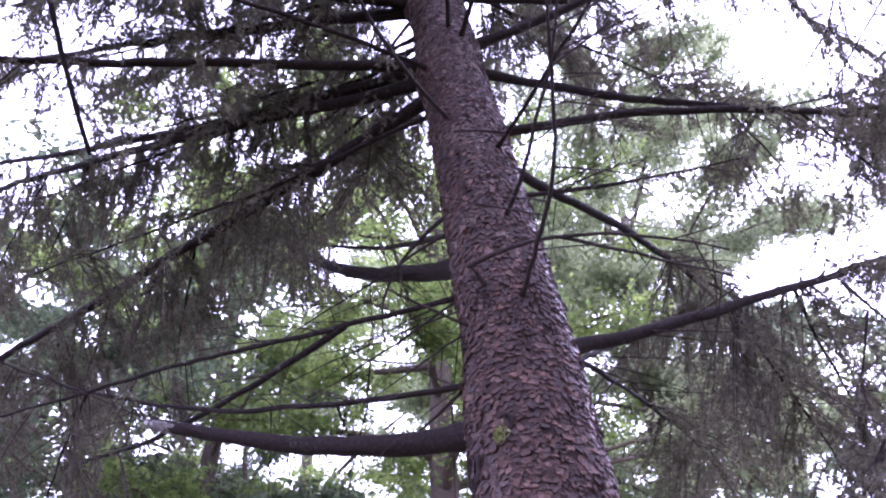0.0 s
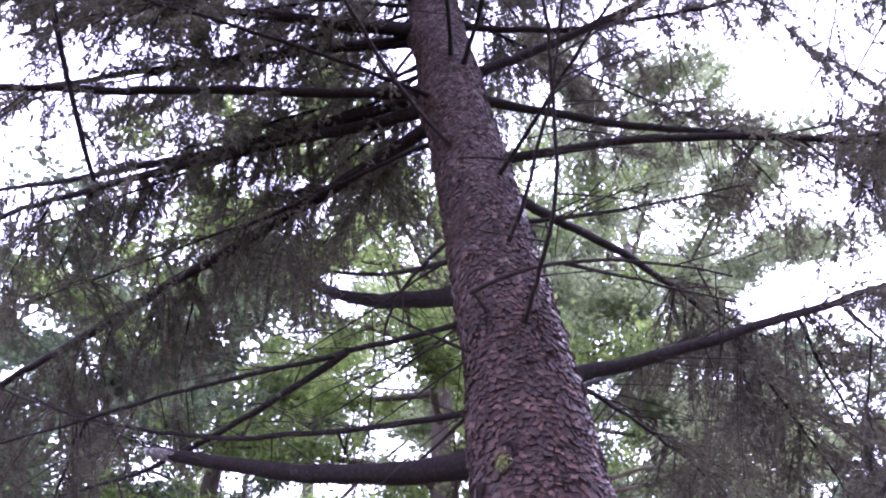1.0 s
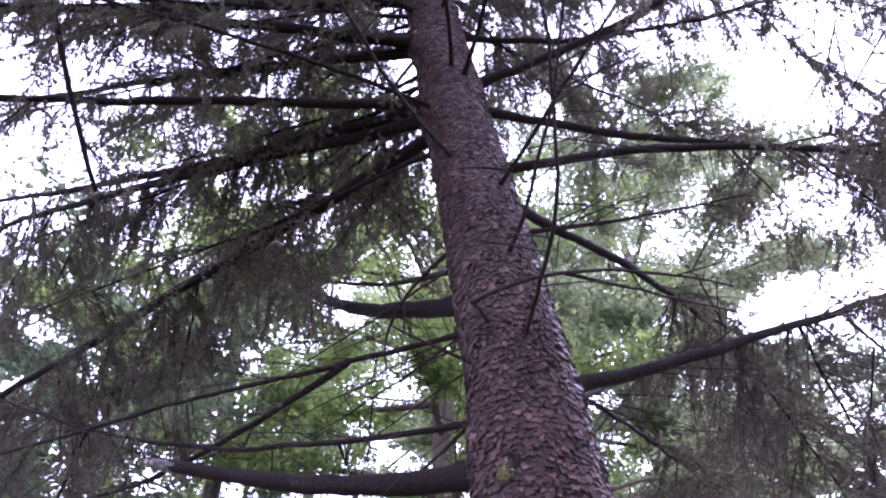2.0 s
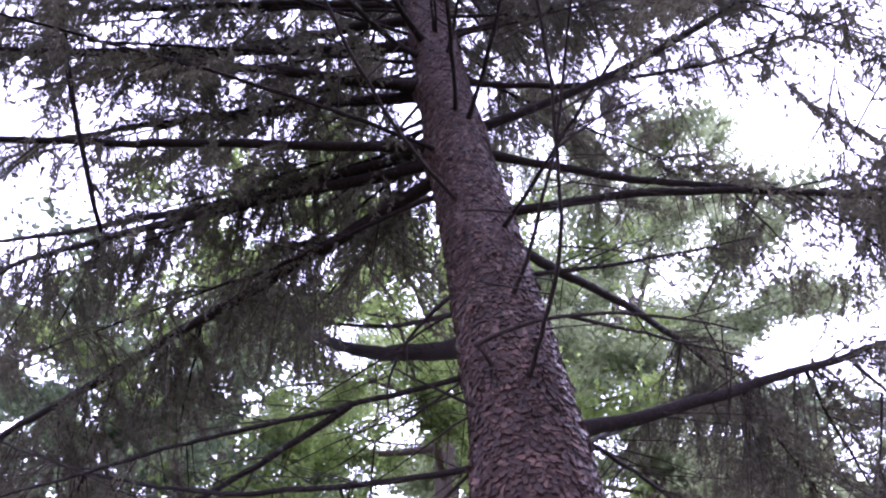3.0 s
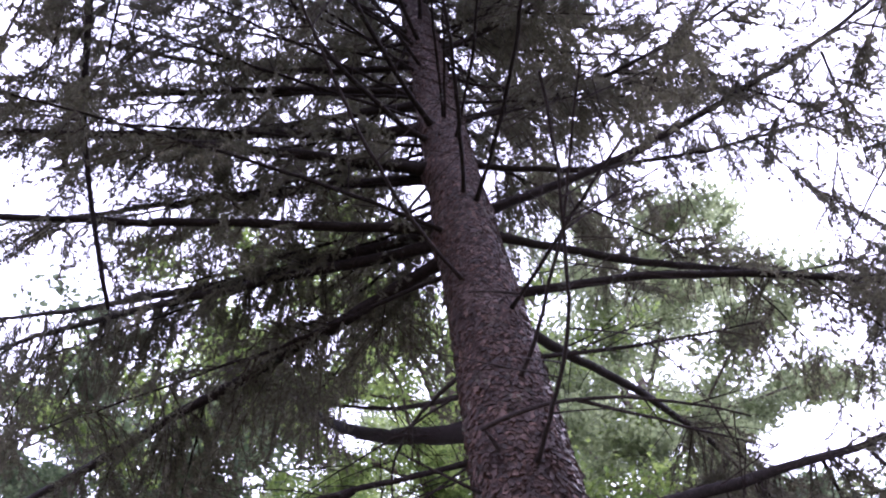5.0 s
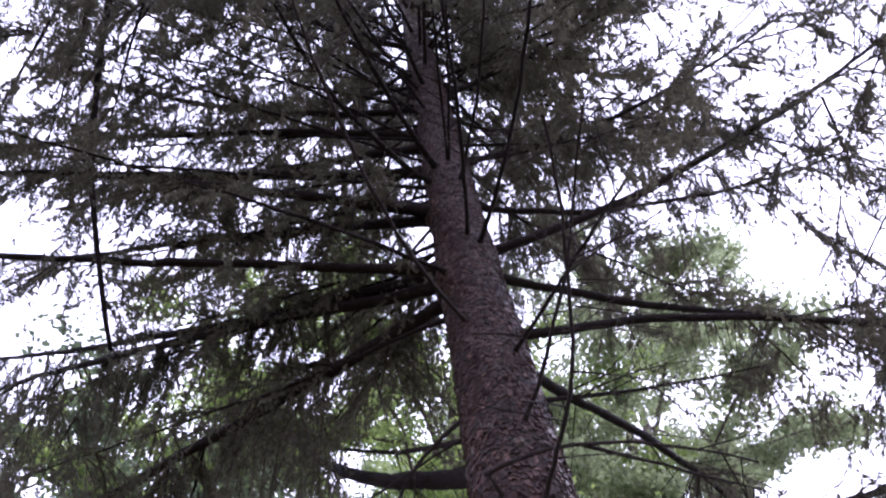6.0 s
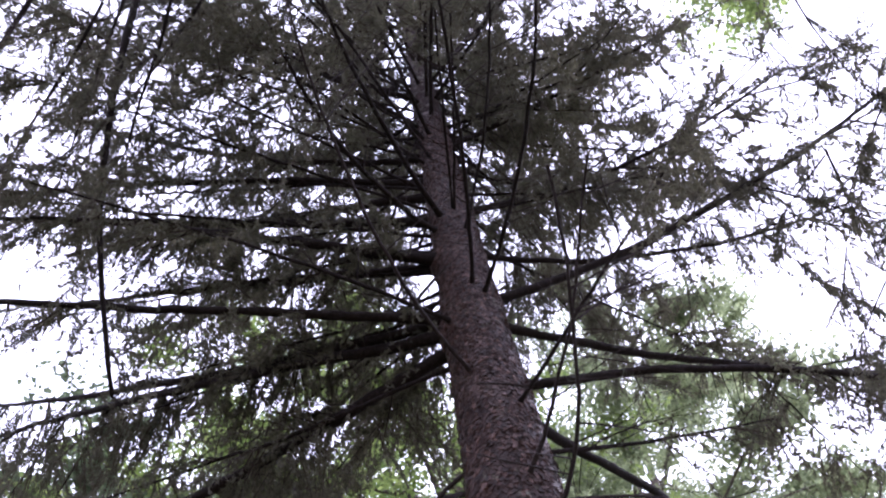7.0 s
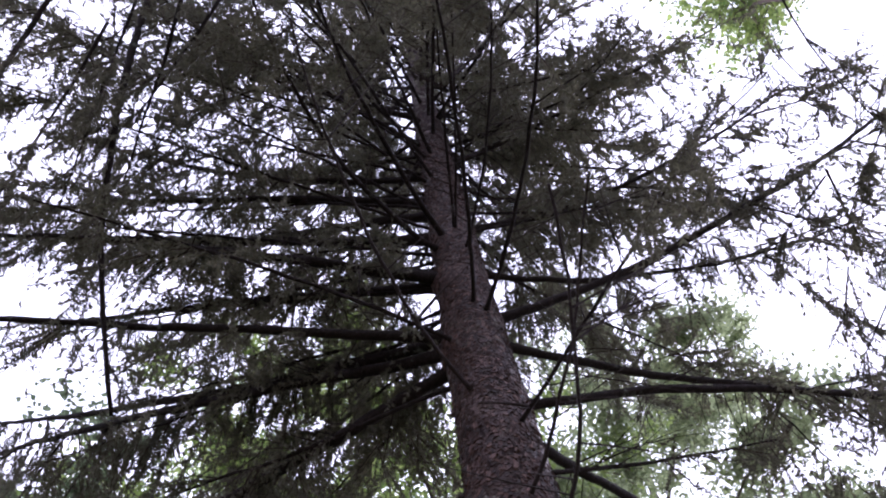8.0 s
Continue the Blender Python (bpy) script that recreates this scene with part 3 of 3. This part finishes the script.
limb(0.000, 110.9, -41.7, -0.2, 0.0, 0.42, 0.0035, leafy=0.10, dense=0.5, wide=0.9, start=(1.515, 1.365, 3.562))
limb(0.000, 98.1, -29.5, -0.2, 0.0, 0.22, 0.0030, leafy=0.10, dense=0.6, wide=0.9, start=(1.420, 1.446, 3.846))
limb(0.000, 62.3, -22.5, -0.3, -0.35, 0.50, 0.0038, leafy=0.30, dense=0.9, start=(1.128, 0.524, 4.230))
limb(0.000, 65.1, -35.7, -0.1, 0.0, 0.38, 0.0050, leafy=0.20, dense=0.8, start=(1.446, 1.223, 4.202))
limb(0.000, 121.1, -10.3, -0.6, 0.4, 0.33, 0.0040, leafy=0.20, dense=0.8, start=(1.447, 1.243, 4.193))
limb(0.000, 32.8, -38.1, 0.0, 0.0, 0.32, 0.0035, leafy=0.30, dense=0.6, start=(1.217, 1.541, 4.152))
limb(0.000, -32.4, 6.0, -0.324, 0.791, 0.60, 0.0065, leafy=1.00, dense=0, start=(0.063, 1.563, 2.746))
limb(1.391, 137.2, -10.7, 0.066, 0.077, 0.90, 0.0044, leafy=1.00, dense=0)
limb(1.248, 153.4, -19.7, -0.001, 0.003, 0.45, 0.0040, leafy=1.00, dense=0)
limb(1.116, 141.3, -18.9, 0.003, -0.041, 0.43, 0.0078, leafy=1.00, dense=0)
limb(1.619, 140.9, -0.3, -0.014, -0.012, 1.01, 0.0048, leafy=1.00, dense=0)
limb(1.286, 148.5, 5.1, -0.043, -0.069, 0.87, 0.0034, leafy=1.00, dense=0)
limb(0.000, 23.9, 1.8, -0.004, 0.006, 0.60, 0.0052, leafy=1.00, dense=0, start=(0.3055, 1.4701, 2.7518))
limb(0.000, 230.5, 26.6, 0.000, 0.000, 0.07, 0.0076, leafy=1.00, dense=0, start=(0.1152, 1.63, 2.723))
limb(0.000, 195.6, -1.2, -0.003, -1.057, 0.15, 0.0043, leafy=1.00, dense=0, start=(0.2035, 1.5177, 3.2161))
limb(0.753, 35.9, 23.5, 0.052, 0.050, 0.42, 0.0075, leafy=1.00, dense=0, blunt=0.45, bark=STUB_WOOD)
limb(0.735, 31.7, 19.6, 0.050, 0.050, 0.30, 0.0090, leafy=1.00, dense=0, blunt=0.5, bark=STUB_WOOD)

# the pale, lichen-covered break at the end of the lowest limb
tip = np.linspace(BROKEN[-3], BROKEN[-1] + (BROKEN[-1] - BROKEN[-3]) * 0.25, 7)
stump = tube_mesh("broken_end", tip, 0.0215 * np.array([0.8, 1.02, 1.06, 1.0, 0.9, 0.7, 0.3]), 12, PALE_WOOD, 0.16, np.random.RandomState(3))
tagged(under(new("broken_end", stump), BROKEN_LIMB), "pale lichened broken end")

# leafy limbs at the far side of the tree and between the others
# height, azimuth, rise, length, leafy from, density, hang
for h, az, up, length, leafy, dense, hang in (
        (2.15, 160, -7, 1.9, 0.22, 0.9, 1.2), (2.55, 162, 0, 1.5, 0.2, 0.7, 1.1), (2.75, 176, 2, 1.2, 0.2, 1.2, 1.0), (2.65, 151, 2, 1.5, 0.15, 0.8, 1.2), (2.5, 158, 0, 2.3, 0.25, 0.6, 1.3), (2.9, 125, 4, 2.2, 0.2, 1.0, 1.3), (2.65, 138, 2, 2.2, 0.2, 0.9, 1.3),
        (2.35, 128, 0, 1.3, 0.16, 1.0, 1.0), (2.6, 118, 4, 1.3, 0.16, 1.3, 1.0), (2.45, 140, 0, 1.2, 0.2, 1.1, 1.0), (3.0, 166, 3, 2.4, 0.25, 1.0, 1.2), (3.4, 207, 4, 2.6, 0.35, 1.4, 1.2), (3.3, 152, 5, 2.4, 0.2, 1.2, 1.2), (3.7, 217, 4, 2.6, 0.3, 1.3, 1.0), (3.8, 140, 6, 2.3, 0.15, 1.3, 1.2),
        (3.9, 192, 4, 2.6, 0.2, 1.3, 1.0), (3.0, 32, 6, 2.0, 0.15, 1.5, 1.0), (3.5, 52, 8, 2.2, 0.12, 2.08, 1.0), (3.6, 110, 8, 2.2, 0.15, 1.2, 1.0), (4.0, 75, 10, 2.2, 0.12, 1.2, 1.0), (4.0, 228, 3, 2.6, 0.25, 1.2, 1.0),
        (3.8, 20, 8, 2.0, 0.12, 2.4, 1.0), (3.2, -8, 6, 1.7, 0.14, 0.8, 1.0), (4.1, -30, 6, 1.3, 0.2, 1.1, 1.0), (3.7, 238, 4, 2.4, 0.3, 1.2, 1.0), (3.45, 4, 6, 1.6, 0.14, 1.2, 1.0), (4.2, 42, 8, 2.0, 0.12, 2.24, 1.0),
        (4.5, 22, 8, 1.9, 0.14, 2.2, 1.0), (4.3, -12, 8, 1.2, 0.12, 2.0, 1.0), (5.6, 10, 10, 1.4, 0.12, 2.0, 1.0), (6.0, -25, 12, 1.2, 0.12, 1.8, 1.0), (4.9, -4, 8, 1.3, 0.14, 1.6, 1.0), (5.2, 34, 8, 1.8, 0.14, 1.6, 1.0), (4.7, -38, 6, 1.1, 0.2, 1.4, 1.0), (5.0, 16, 8, 1.6, 0.14, 2.2, 1.0), (5.4, 48, 8, 1.7, 0.14, 1.8, 1.0), (5.8, 28, 10, 1.5, 0.14, 2.2, 1.0), (4.75, 60, 8, 1.8, 0.14, 1.6, 1.0), (5.5, -14, 10, 1.2, 0.14, 1.8, 1.0), (6.2, 5, 8, 1.9, 0.2, 2.0, 1.0), (5.7, -2, 8, 1.8, 0.2, 1.8, 1.0), (6.6, 20, 8, 1.9, 0.2, 2.0, 1.0), (6.4, 36, 8, 1.9, 0.2, 1.6, 1.0), (3.5, 182, 4, 2.9, 0.45, 1.3, 1.0), (3.7, 175, 3, 3.0, 0.45, 1.2, 1.0), (3.0, 186, 2, 2.9, 0.5, 1.0, 1.0), (3.0, 150, 4, 1.3, 0.15, 1.4, 1.0), (3.2, 172, 4, 1.3, 0.15, 1.3, 1.0), (2.85, 186, 2, 1.2, 0.2, 0.9, 0.8), (3.2, 200, 3, 2.7, 0.35, 1.4, 1.0), (3.95, 203, 4, 2.8, 0.35, 1.6, 1.0), (4.3, 209, 4, 2.8, 0.35, 1.6, 1.0), (4.6, 194, 4, 2.9, 0.35, 1.6, 1.0), (5.0, 188, 4, 3.0, 0.35, 1.6, 1.0), (4.1, 216, 4, 2.8, 0.35, 1.5, 1.0),
        (4.3, 165, 6, 1.1, 0.15, 2.2, 1.0), (4.6, 145, 6, 1.2, 0.15, 2.2, 1.0), (4.9, 205, 6, 1.2, 0.2, 1.0, 1.0), (5.2, 170, 8, 1.2, 0.15, 2.2, 1.0), (5.3, 225, 8, 1.2, 0.2, 1.0, 1.0), (5.0, 110, 8, 1.2, 0.15, 2.0, 1.0), (4.4, 80, 8, 1.2, 0.15, 2.0, 1.0)):
    limb(h, az, up, 0.02, 0.0, length * (1.0 if h < 4.2 else 1.15), 0.008, leafy=leafy + (0.0 if h < 4.2 else 0.04), dense=(0.7 if h < 2.8 else 0.55 if h < 4.2 else 0.46) * dense, hang=hang, wide=0.8, fine=h < 4.4)

# forks of the low limbs, heavy with hanging twigs
for line, share, turn, up, length, dense in (
        (RIGHT_LOW, 0.44, 42, -10, 1.1, 1.2), (RIGHT_LOW, 0.6, 38, -12, 0.9, 1.2), (RIGHT_MID, 0.6, -30, -14, 0.9, 1.0), (RIGHT_MID, 0.75, 25, -12, 0.9, 0.8),
        (LEFT_LOW, 0.62, -34, -10, 0.9, 0.35), (LEFT_LOW, 0.82, -30, -10, 0.8, 0.3), (LEFT_LEAFY, 0.4, -40, -18, 0.8, 1.0), (LEFT_LEAFY, 0.55, -28, -14, 0.9, 1.4), (LEFT_LEAFY, 0.68, -42, -16, 0.8, 1.2), (LEFT_LEAFY, 0.8, -25, -12, 0.8, 1.3),
        (LEFT_UPPER, 0.58, -24, -10, 0.9, 1.0), (LEFT_UPPER, 0.7, -16, -16, 0.8, 1.1), (LEFT_UPPER, 0.8, 14, -14, 0.8, 1.0), (LEFT_UPPER, 0.9, -18, -10, 0.7, 1.0)):
    side_limb(line, share, turn, up, length, 0.006, leafy=0.12, dense=0.65 * dense, hang=0.75, wide=1.0, behind=line is not RIGHT_LOW and line is not RIGHT_MID)

# light sprays at the open side
for line, share, turn, up, length, dense in (
        (RIGHT_BACK, 0.55, -24, 12, 1.0, 0.9), (RIGHT_BACK, 0.75, 20, -4, 0.8, 0.7), (RIGHT_TOP, 0.5, 26, -12, 1.0, 0.6), (RIGHT_TOP, 0.66, -22, -4, 0.9, 0.5), (RIGHT_TOP, 0.74, 18, -16, 1.0, 0.8), (RIGHT_TOP, 0.86, -16, -8, 0.8, 0.7), (RIGHT_FAR, 0.7, -20, 4, 0.9, 0.45), (RIGHT_FAR, 0.85, 16, -10, 0.9, 0.7),
        (RIGHT_FLAT, 0.6, -20, 8, 1.0, 0.8), (RIGHT_FLAT, 0.8, 18, -4, 0.8, 0.7), (RIGHT_FLAT, 0.5, 22, -12, 0.9, 1.1), (RIGHT_FLAT, 0.66, -28, -14, 0.8, 1.0),
        (RIGHT_BACK, 0.45, 24, -6, 0.9, 1.0), (RIGHT_BACK, 0.62, -16, 16, 1.0, 0.9), (RIGHT_BACK, 0.7, 14, 22, 0.9, 0.8), (RIGHT_TOP, 0.9, 30, -40, 1.0, 0.9), (RIGHT_TOP, 0.85, -24, 10, 0.8, 0.7),
        (RIGHT_UP, 0.5, 24, -4, 0.8, 1.0), (RIGHT_UP, 0.7, -22, 4, 0.7, 1.2), (RIGHT_UP, 0.9, 16, 0, 0.6, 1.2), (RIGHT_HIGH, 0.4, 28, 2, 0.8, 1.6), (RIGHT_HIGH, 0.55, -28, 2, 0.8, 1.4)):
    side_limb(line, share, turn, up, length, 0.005, leafy=0.2, dense=0.6 * dense, hang=0.7, wide=1.0)

# the whorls above, up to the tip
turn = 20.0
height = 4.3
while height < TOP - 0.25:
    reach = 2.5 * (1 - (height - 3.0) / (TOP - 2.6)) ** 0.8 + 0.12
    for k in range(7):
        az = turn + k * 51 + RNG.uniform(-16, 16)
        side_reach = reach * (1 - 0.15 * max(0.0, math.cos(radians(az + 8))))  # shorter towards the open side
        limb(height + RNG.uniform(-0.06, 0.06), az, RNG.uniform(-4, 12) + (height - 4) * 4, RNG.uniform(-0.03, 0.05), RNG.uniform(-0.04, 0.04), side_reach * RNG.uniform(0.8, 1.1), 0.003 + 0.0036 * reach, leafy=0.13, dense=0.6, fine=False, wide=1.0)
    turn += 37
    height += RNG.uniform(0.36, 0.48)
TRUNK = build_trunk()


# ---- broadleaf trees behind ----
def broadleaf_tree(x, y, height, spread, bare, radius, leaf, size, count, label, seed, lean=0.0, lean_ahead=0.0):
    rng = np.random.RandomState(seed)
    tree = tagged(new("broadleaf_tree"), label, "tree", group="broadleaf trees behind the spruce")
    tree.matrix_world = pose(x, y, -0.08)
    s = np.linspace(0, 1, 40)
    wob = np.cumsum(rng.normal(0, 0.02, (40, 2)), 0)
    line = np.stack([wob[:, 0] + lean * height * s, wob[:, 1] + lean_ahead * height * s, s * height * 0.92], 1)
    me = tube_mesh("trunk", line, radius * (1.05 - 0.9 * s) + 0.12 * radius * np.exp(-s * 30), 14, GREY_BARK, 0.05, rng)
    under(new("trunk", me), tree)
    ends = []
    limbs = 22
    for k in range(limbs):
        at = bare + (0.96 - bare) * (k + rng.random()) / limbs
        base = np.array([np.interp(at, s, line[:, c]) for c in range(3)])
        az = k * 2.4 + rng.uniform(-0.4, 0.4)
        ln = spread * (0.45 + 0.75 * math.sin(math.pi * min(0.12 + (at - bare) / (1 - bare) * 0.85, 1))) * rng.uniform(0.75, 1.15)
        u = np.linspace(0, 1, 14)
        way = np.array([math.cos(az), math.sin(az), 0])
        p = base + (u * ln)[:, None] * way
        p[:, 2] += ln * (0.55 * u - 0.35 * u * u) * rng.uniform(0.3, 1.2)
        p += np.cumsum(rng.normal(0, 0.02, p.shape), 0)
        r = radius * 0.32 * (1 - 0.88 * u) * (1.1 - at * 0.7)
        ob = under(new("limb", tube_mesh("limb", p, np.maximum(r, 0.006), 7, GREY_BARK, 0.04, rng)), tree)
        m = 16
        j = rng.randint(3, 14, m)
        d = unit(rng.normal(0, 1, (m, 3)) * np.array([1, 1, 0.5]) + way * 0.7)
        tl = rng.uniform(0.3, 1.0, m) * (0.3 + 0.16 * spread)
        tv, tf = sticks(p[j], d, tl, rng.uniform(0, 0.25, m), np.full(m, 0.007), 2)
        tagged(under(new("twig_growth", mesh_from("twig_growth", tv, tf, GREY_BARK)), ob), kind="stuff")
        for q, dd, l2 in zip(p[j], d, tl):
            ends.append((q, dd, l2))
    q, dd, l2 = (np.array(c) for c in zip(*ends))
    i = rng.choice(len(q), count, p=(lambda w: w / w.sum())(rng.uniform(0.22, 1.0, len(q)) ** 1.4))  # some twigs are full, others nearly bare
    share = rng.random(count) ** 0.7
    c = q[i] + dd[i] * (l2[i] * share)[:, None] + rng.normal(0, 0.11, (count, 3)) * np.array([1, 1, 0.6])
    n = unit(rng.normal(0, 1, (count, 3)) * 0.8 + np.array([0, 0, 1.0]))
    t = unit(np.cross(n, rng.normal(0, 1, (count, 3))))
    b = np.cross(n, t)
    ln = (size * rng.uniform(0.6, 1.25, count))[:, None]
    wd = ln * 0.36
    stem, tip = c - t * ln / 2, c + t * ln / 2
    lf, rt = c + b * wd + n * ln * 0.12, c - b * wd + n * ln * 0.12
    v = np.stack([stem, rt, tip, lf], 1).reshape(-1, 3)
    a = np.arange(count) * 4
    f = np.vstack([np.stack([a, a + 1, a + 2], 1), np.stack([a, a + 2, a + 3], 1)])
    tagged(under(new("leaf_foliage", mesh_from("leaf_foliage", v, f, leaf)), tree), kind="stuff")
    return tree


broadleaf_tree(-0.2, 7.2, 9.7, 2.6, 0.42, 0.24, YELLOW_LEAVES, 0.062, 58000, "broadleaf tree with yellow-green backlit leaves", 1)
broadleaf_tree(3.0, 8.6, 13.2, 2.9, 0.2, 0.16, LEAVES, 0.07, 80000, "broadleaf tree with fresh green leaves", 2)
broadleaf_tree(2.3, 7.7, 11.3, 2.4, 0.3, 0.13, LEAVES, 0.058, 60000, "slim broadleaf tree with fine pale green leaves", 14)
broadleaf_tree(-4.6, 7.8, 9.5, 2.9, 0.15, 0.15, DULL_LEAVES, 0.09, 46000, "broadleaf tree with dull green leaves", 3)
broadleaf_tree(-2.6, 12.5, 13.4, 3.6, 0.15, 0.2, LEAVES, 0.09, 42000, "tall broadleaf tree with green leaves", 4)
broadleaf_tree(1.2, 13.0, 12.0, 3.2, 0.15, 0.18, YELLOW_LEAVES, 0.09, 20000, "distant broadleaf tree with pale green leaves", 8)
broadleaf_tree(-2.8, 7.9, 12.6, 2.5, 0.3, 0.15, YELLOW_LEAVES, 0.074, 42000, "tall slender broadleaf tree with yellow-green leaves", 10)
broadleaf_tree(-2.7, 9.6, 7.6, 2.4, 0.1, 0.12, DULL_LEAVES, 0.07, 24000, "low broadleaf tree with dense green leaves", 12)
broadleaf_tree(-3.7, 6.9, 6.9, 2.1, 0.1, 0.1, DULL_LEAVES, 0.07, 30000, "young broadleaf tree with pale grey-green leaves", 17)
broadleaf_tree(4.9, 10.4, 9.6, 2.3, 0.15, 0.15, DULL_LEAVES, 0.095, 46000, "low broadleaf tree with dull green leaves", 5)
broadleaf_tree(5.5, -1.5, 17.0, 0.8, 0.88, 0.1, YELLOW_LEAVES, 0.1, 2600, "tall leaning broadleaf tree with a high green crown", 6, lean=-0.053, lean_ahead=0.275)
broadleaf_tree(-6.7, 9.4, 10.4, 2.9, 0.12, 0.16, DULL_LEAVES, 0.09, 30000, "spreading broadleaf tree with dull green leaves", 7)

# unseen trees behind the eye, added to keep light off the trunk's front
shade_tree = broadleaf_tree(-5.5, -4.5, 11.0, 3.0, 0.15, 0.17, DULL_LEAVES, 0.24, 6000, "unseen broadleaf tree added to shade the spruce trunk", 9)
for x, y, turned in ((0.5, -7.5, 100), (5.5, -8.0, 200), (-9.0, 1.5, 300), (9.0, -5.0, 20), (3.4, -3.6, 130)):
    copy_thing(shade_tree, pose(x, y, -0.08, 0, 0, turned))


# ---- scars, moss and broken stubs on the trunk ----
HOLE_SHADE = bark_material("hole_shade", (0.006, 0.004, 0.003), (0.012, 0.008, 0.006), (0.03, 0.02, 0.015), (0.04, 0.03, 0.02), 0.7)
MOSS = leaf_material("moss", (0.22, 0.25, 0.1), (0.42, 0.42, 0.2), (1.0, 1.0, 0.5), 0.1, 0.9)


def surface_at(h, deg):
    a = radians(deg)
    R = float(trunk_radius(h)) + float(swelling(np.array(h), np.array(a)))
    out, side = np.array([math.cos(a), math.sin(a), 0]), np.array([-math.sin(a), math.cos(a), 0])
    return axis_at(h) + out * R, out, side


def knot_scar(h, deg, radius):
    """A ring of overgrown bark round a shallow dark hole where a limb broke off."""
    p, out, side = surface_at(h, deg)
    n, m = 22, 8
    u, w = np.meshgrid(np.linspace(0, 2 * np.pi, n, endpoint=False), np.linspace(0, 2 * np.pi, m, endpoint=False), indexing="ij")
    ring = radius * (1 + 0.12 * np.sin(u * 3 + 1) + 0.08 * np.sin(u * 7))
    thick = radius * 0.42 * (1 + 0.2 * np.sin(u * 5))
    r = ring + thick * np.cos(w)
    z = 0.8 * thick * np.sin(w) - 0.2 * radius
    v = p + (r * np.cos(u))[..., None] * side + (1.25 * r * np.sin(u))[..., None] * np.array([0, 0, 1.0]) + z[..., None] * out
    i, j = np.meshgrid(np.arange(n), np.arange(m), indexing="ij")
    i2, j2 = (i + 1) % n, (j + 1) % m
    f = np.stack([i * m + j, i2 * m + j, i2 * m + j2, i * m + j2], -1).reshape(-1, 4)
    scar = under(new("knot_scar", mesh_from("knot_scar", v.reshape(-1, 3), f, BARK, True)), TRUNK)
    # a shallow near-black dish: the shade inside the hole is put into its colour
    a = np.linspace(0, 2 * np.pi, n, endpoint=False)
    rims = [p + (k * radius * (1 + 0.1 * np.sin(a * 3)))[:, None] * (np.cos(a)[:, None] * side + 1.25 * np.sin(a)[:, None] * np.array([0, 0, 1.0])) + d * radius * out for k, d in ((0.95, 0.2), (0.5, -0.1))]
    w = np.vstack([*rims, (p - 0.25 * radius * out)[None]])
    k = np.arange(n)
    k2 = (k + 1) % n
    g = np.vstack([np.stack([k, k2, n + k2], 1), np.stack([k, n + k2, n + k], 1), np.stack([n + k, n + k2, np.full(n, 2 * n)], 1)])
    tagged(under(new("hollow", mesh_from("hollow", w, g, HOLE_SHADE, True)), TRUNK), "shallow knot hole with its shade put into a near-black colour")
    return scar


def moss_tuft(h, deg, spread, count):
    p, out, side = surface_at(h, deg)
    rng = np.random.RandomState(count)
    c = p + rng.normal(0, spread, (count, 1)) * side + rng.normal(0, spread * 1.2, (count, 1)) * np.array([0, 0, 1.0]) + 0.004 * out
    way = unit(out + 0.9 * rng.normal(0, 1, (count, 3)))
    flat = unit(np.cross(way, rng.normal(0, 1, (count, 3)))) * 0.0022
    v = np.stack([c - flat, c + flat, c + way * rng.uniform(0.006, 0.014, (count, 1))], 1).reshape(-1, 3)
    ob = new("moss_tuft", mesh_from("moss_tuft", v, np.arange(count * 3).reshape(-1, 3), MOSS))
    return tagged(under(ob, TRUNK), "yellow-green moss", kind="stuff")


knot_scar(0.815, 236, 0.017)
knot_scar(0.74, 196, 0.03)
moss_tuft(0.785, 231, 0.008, 260)

# ---- the scales of the bark ----
bark_flakes(TRUNK)
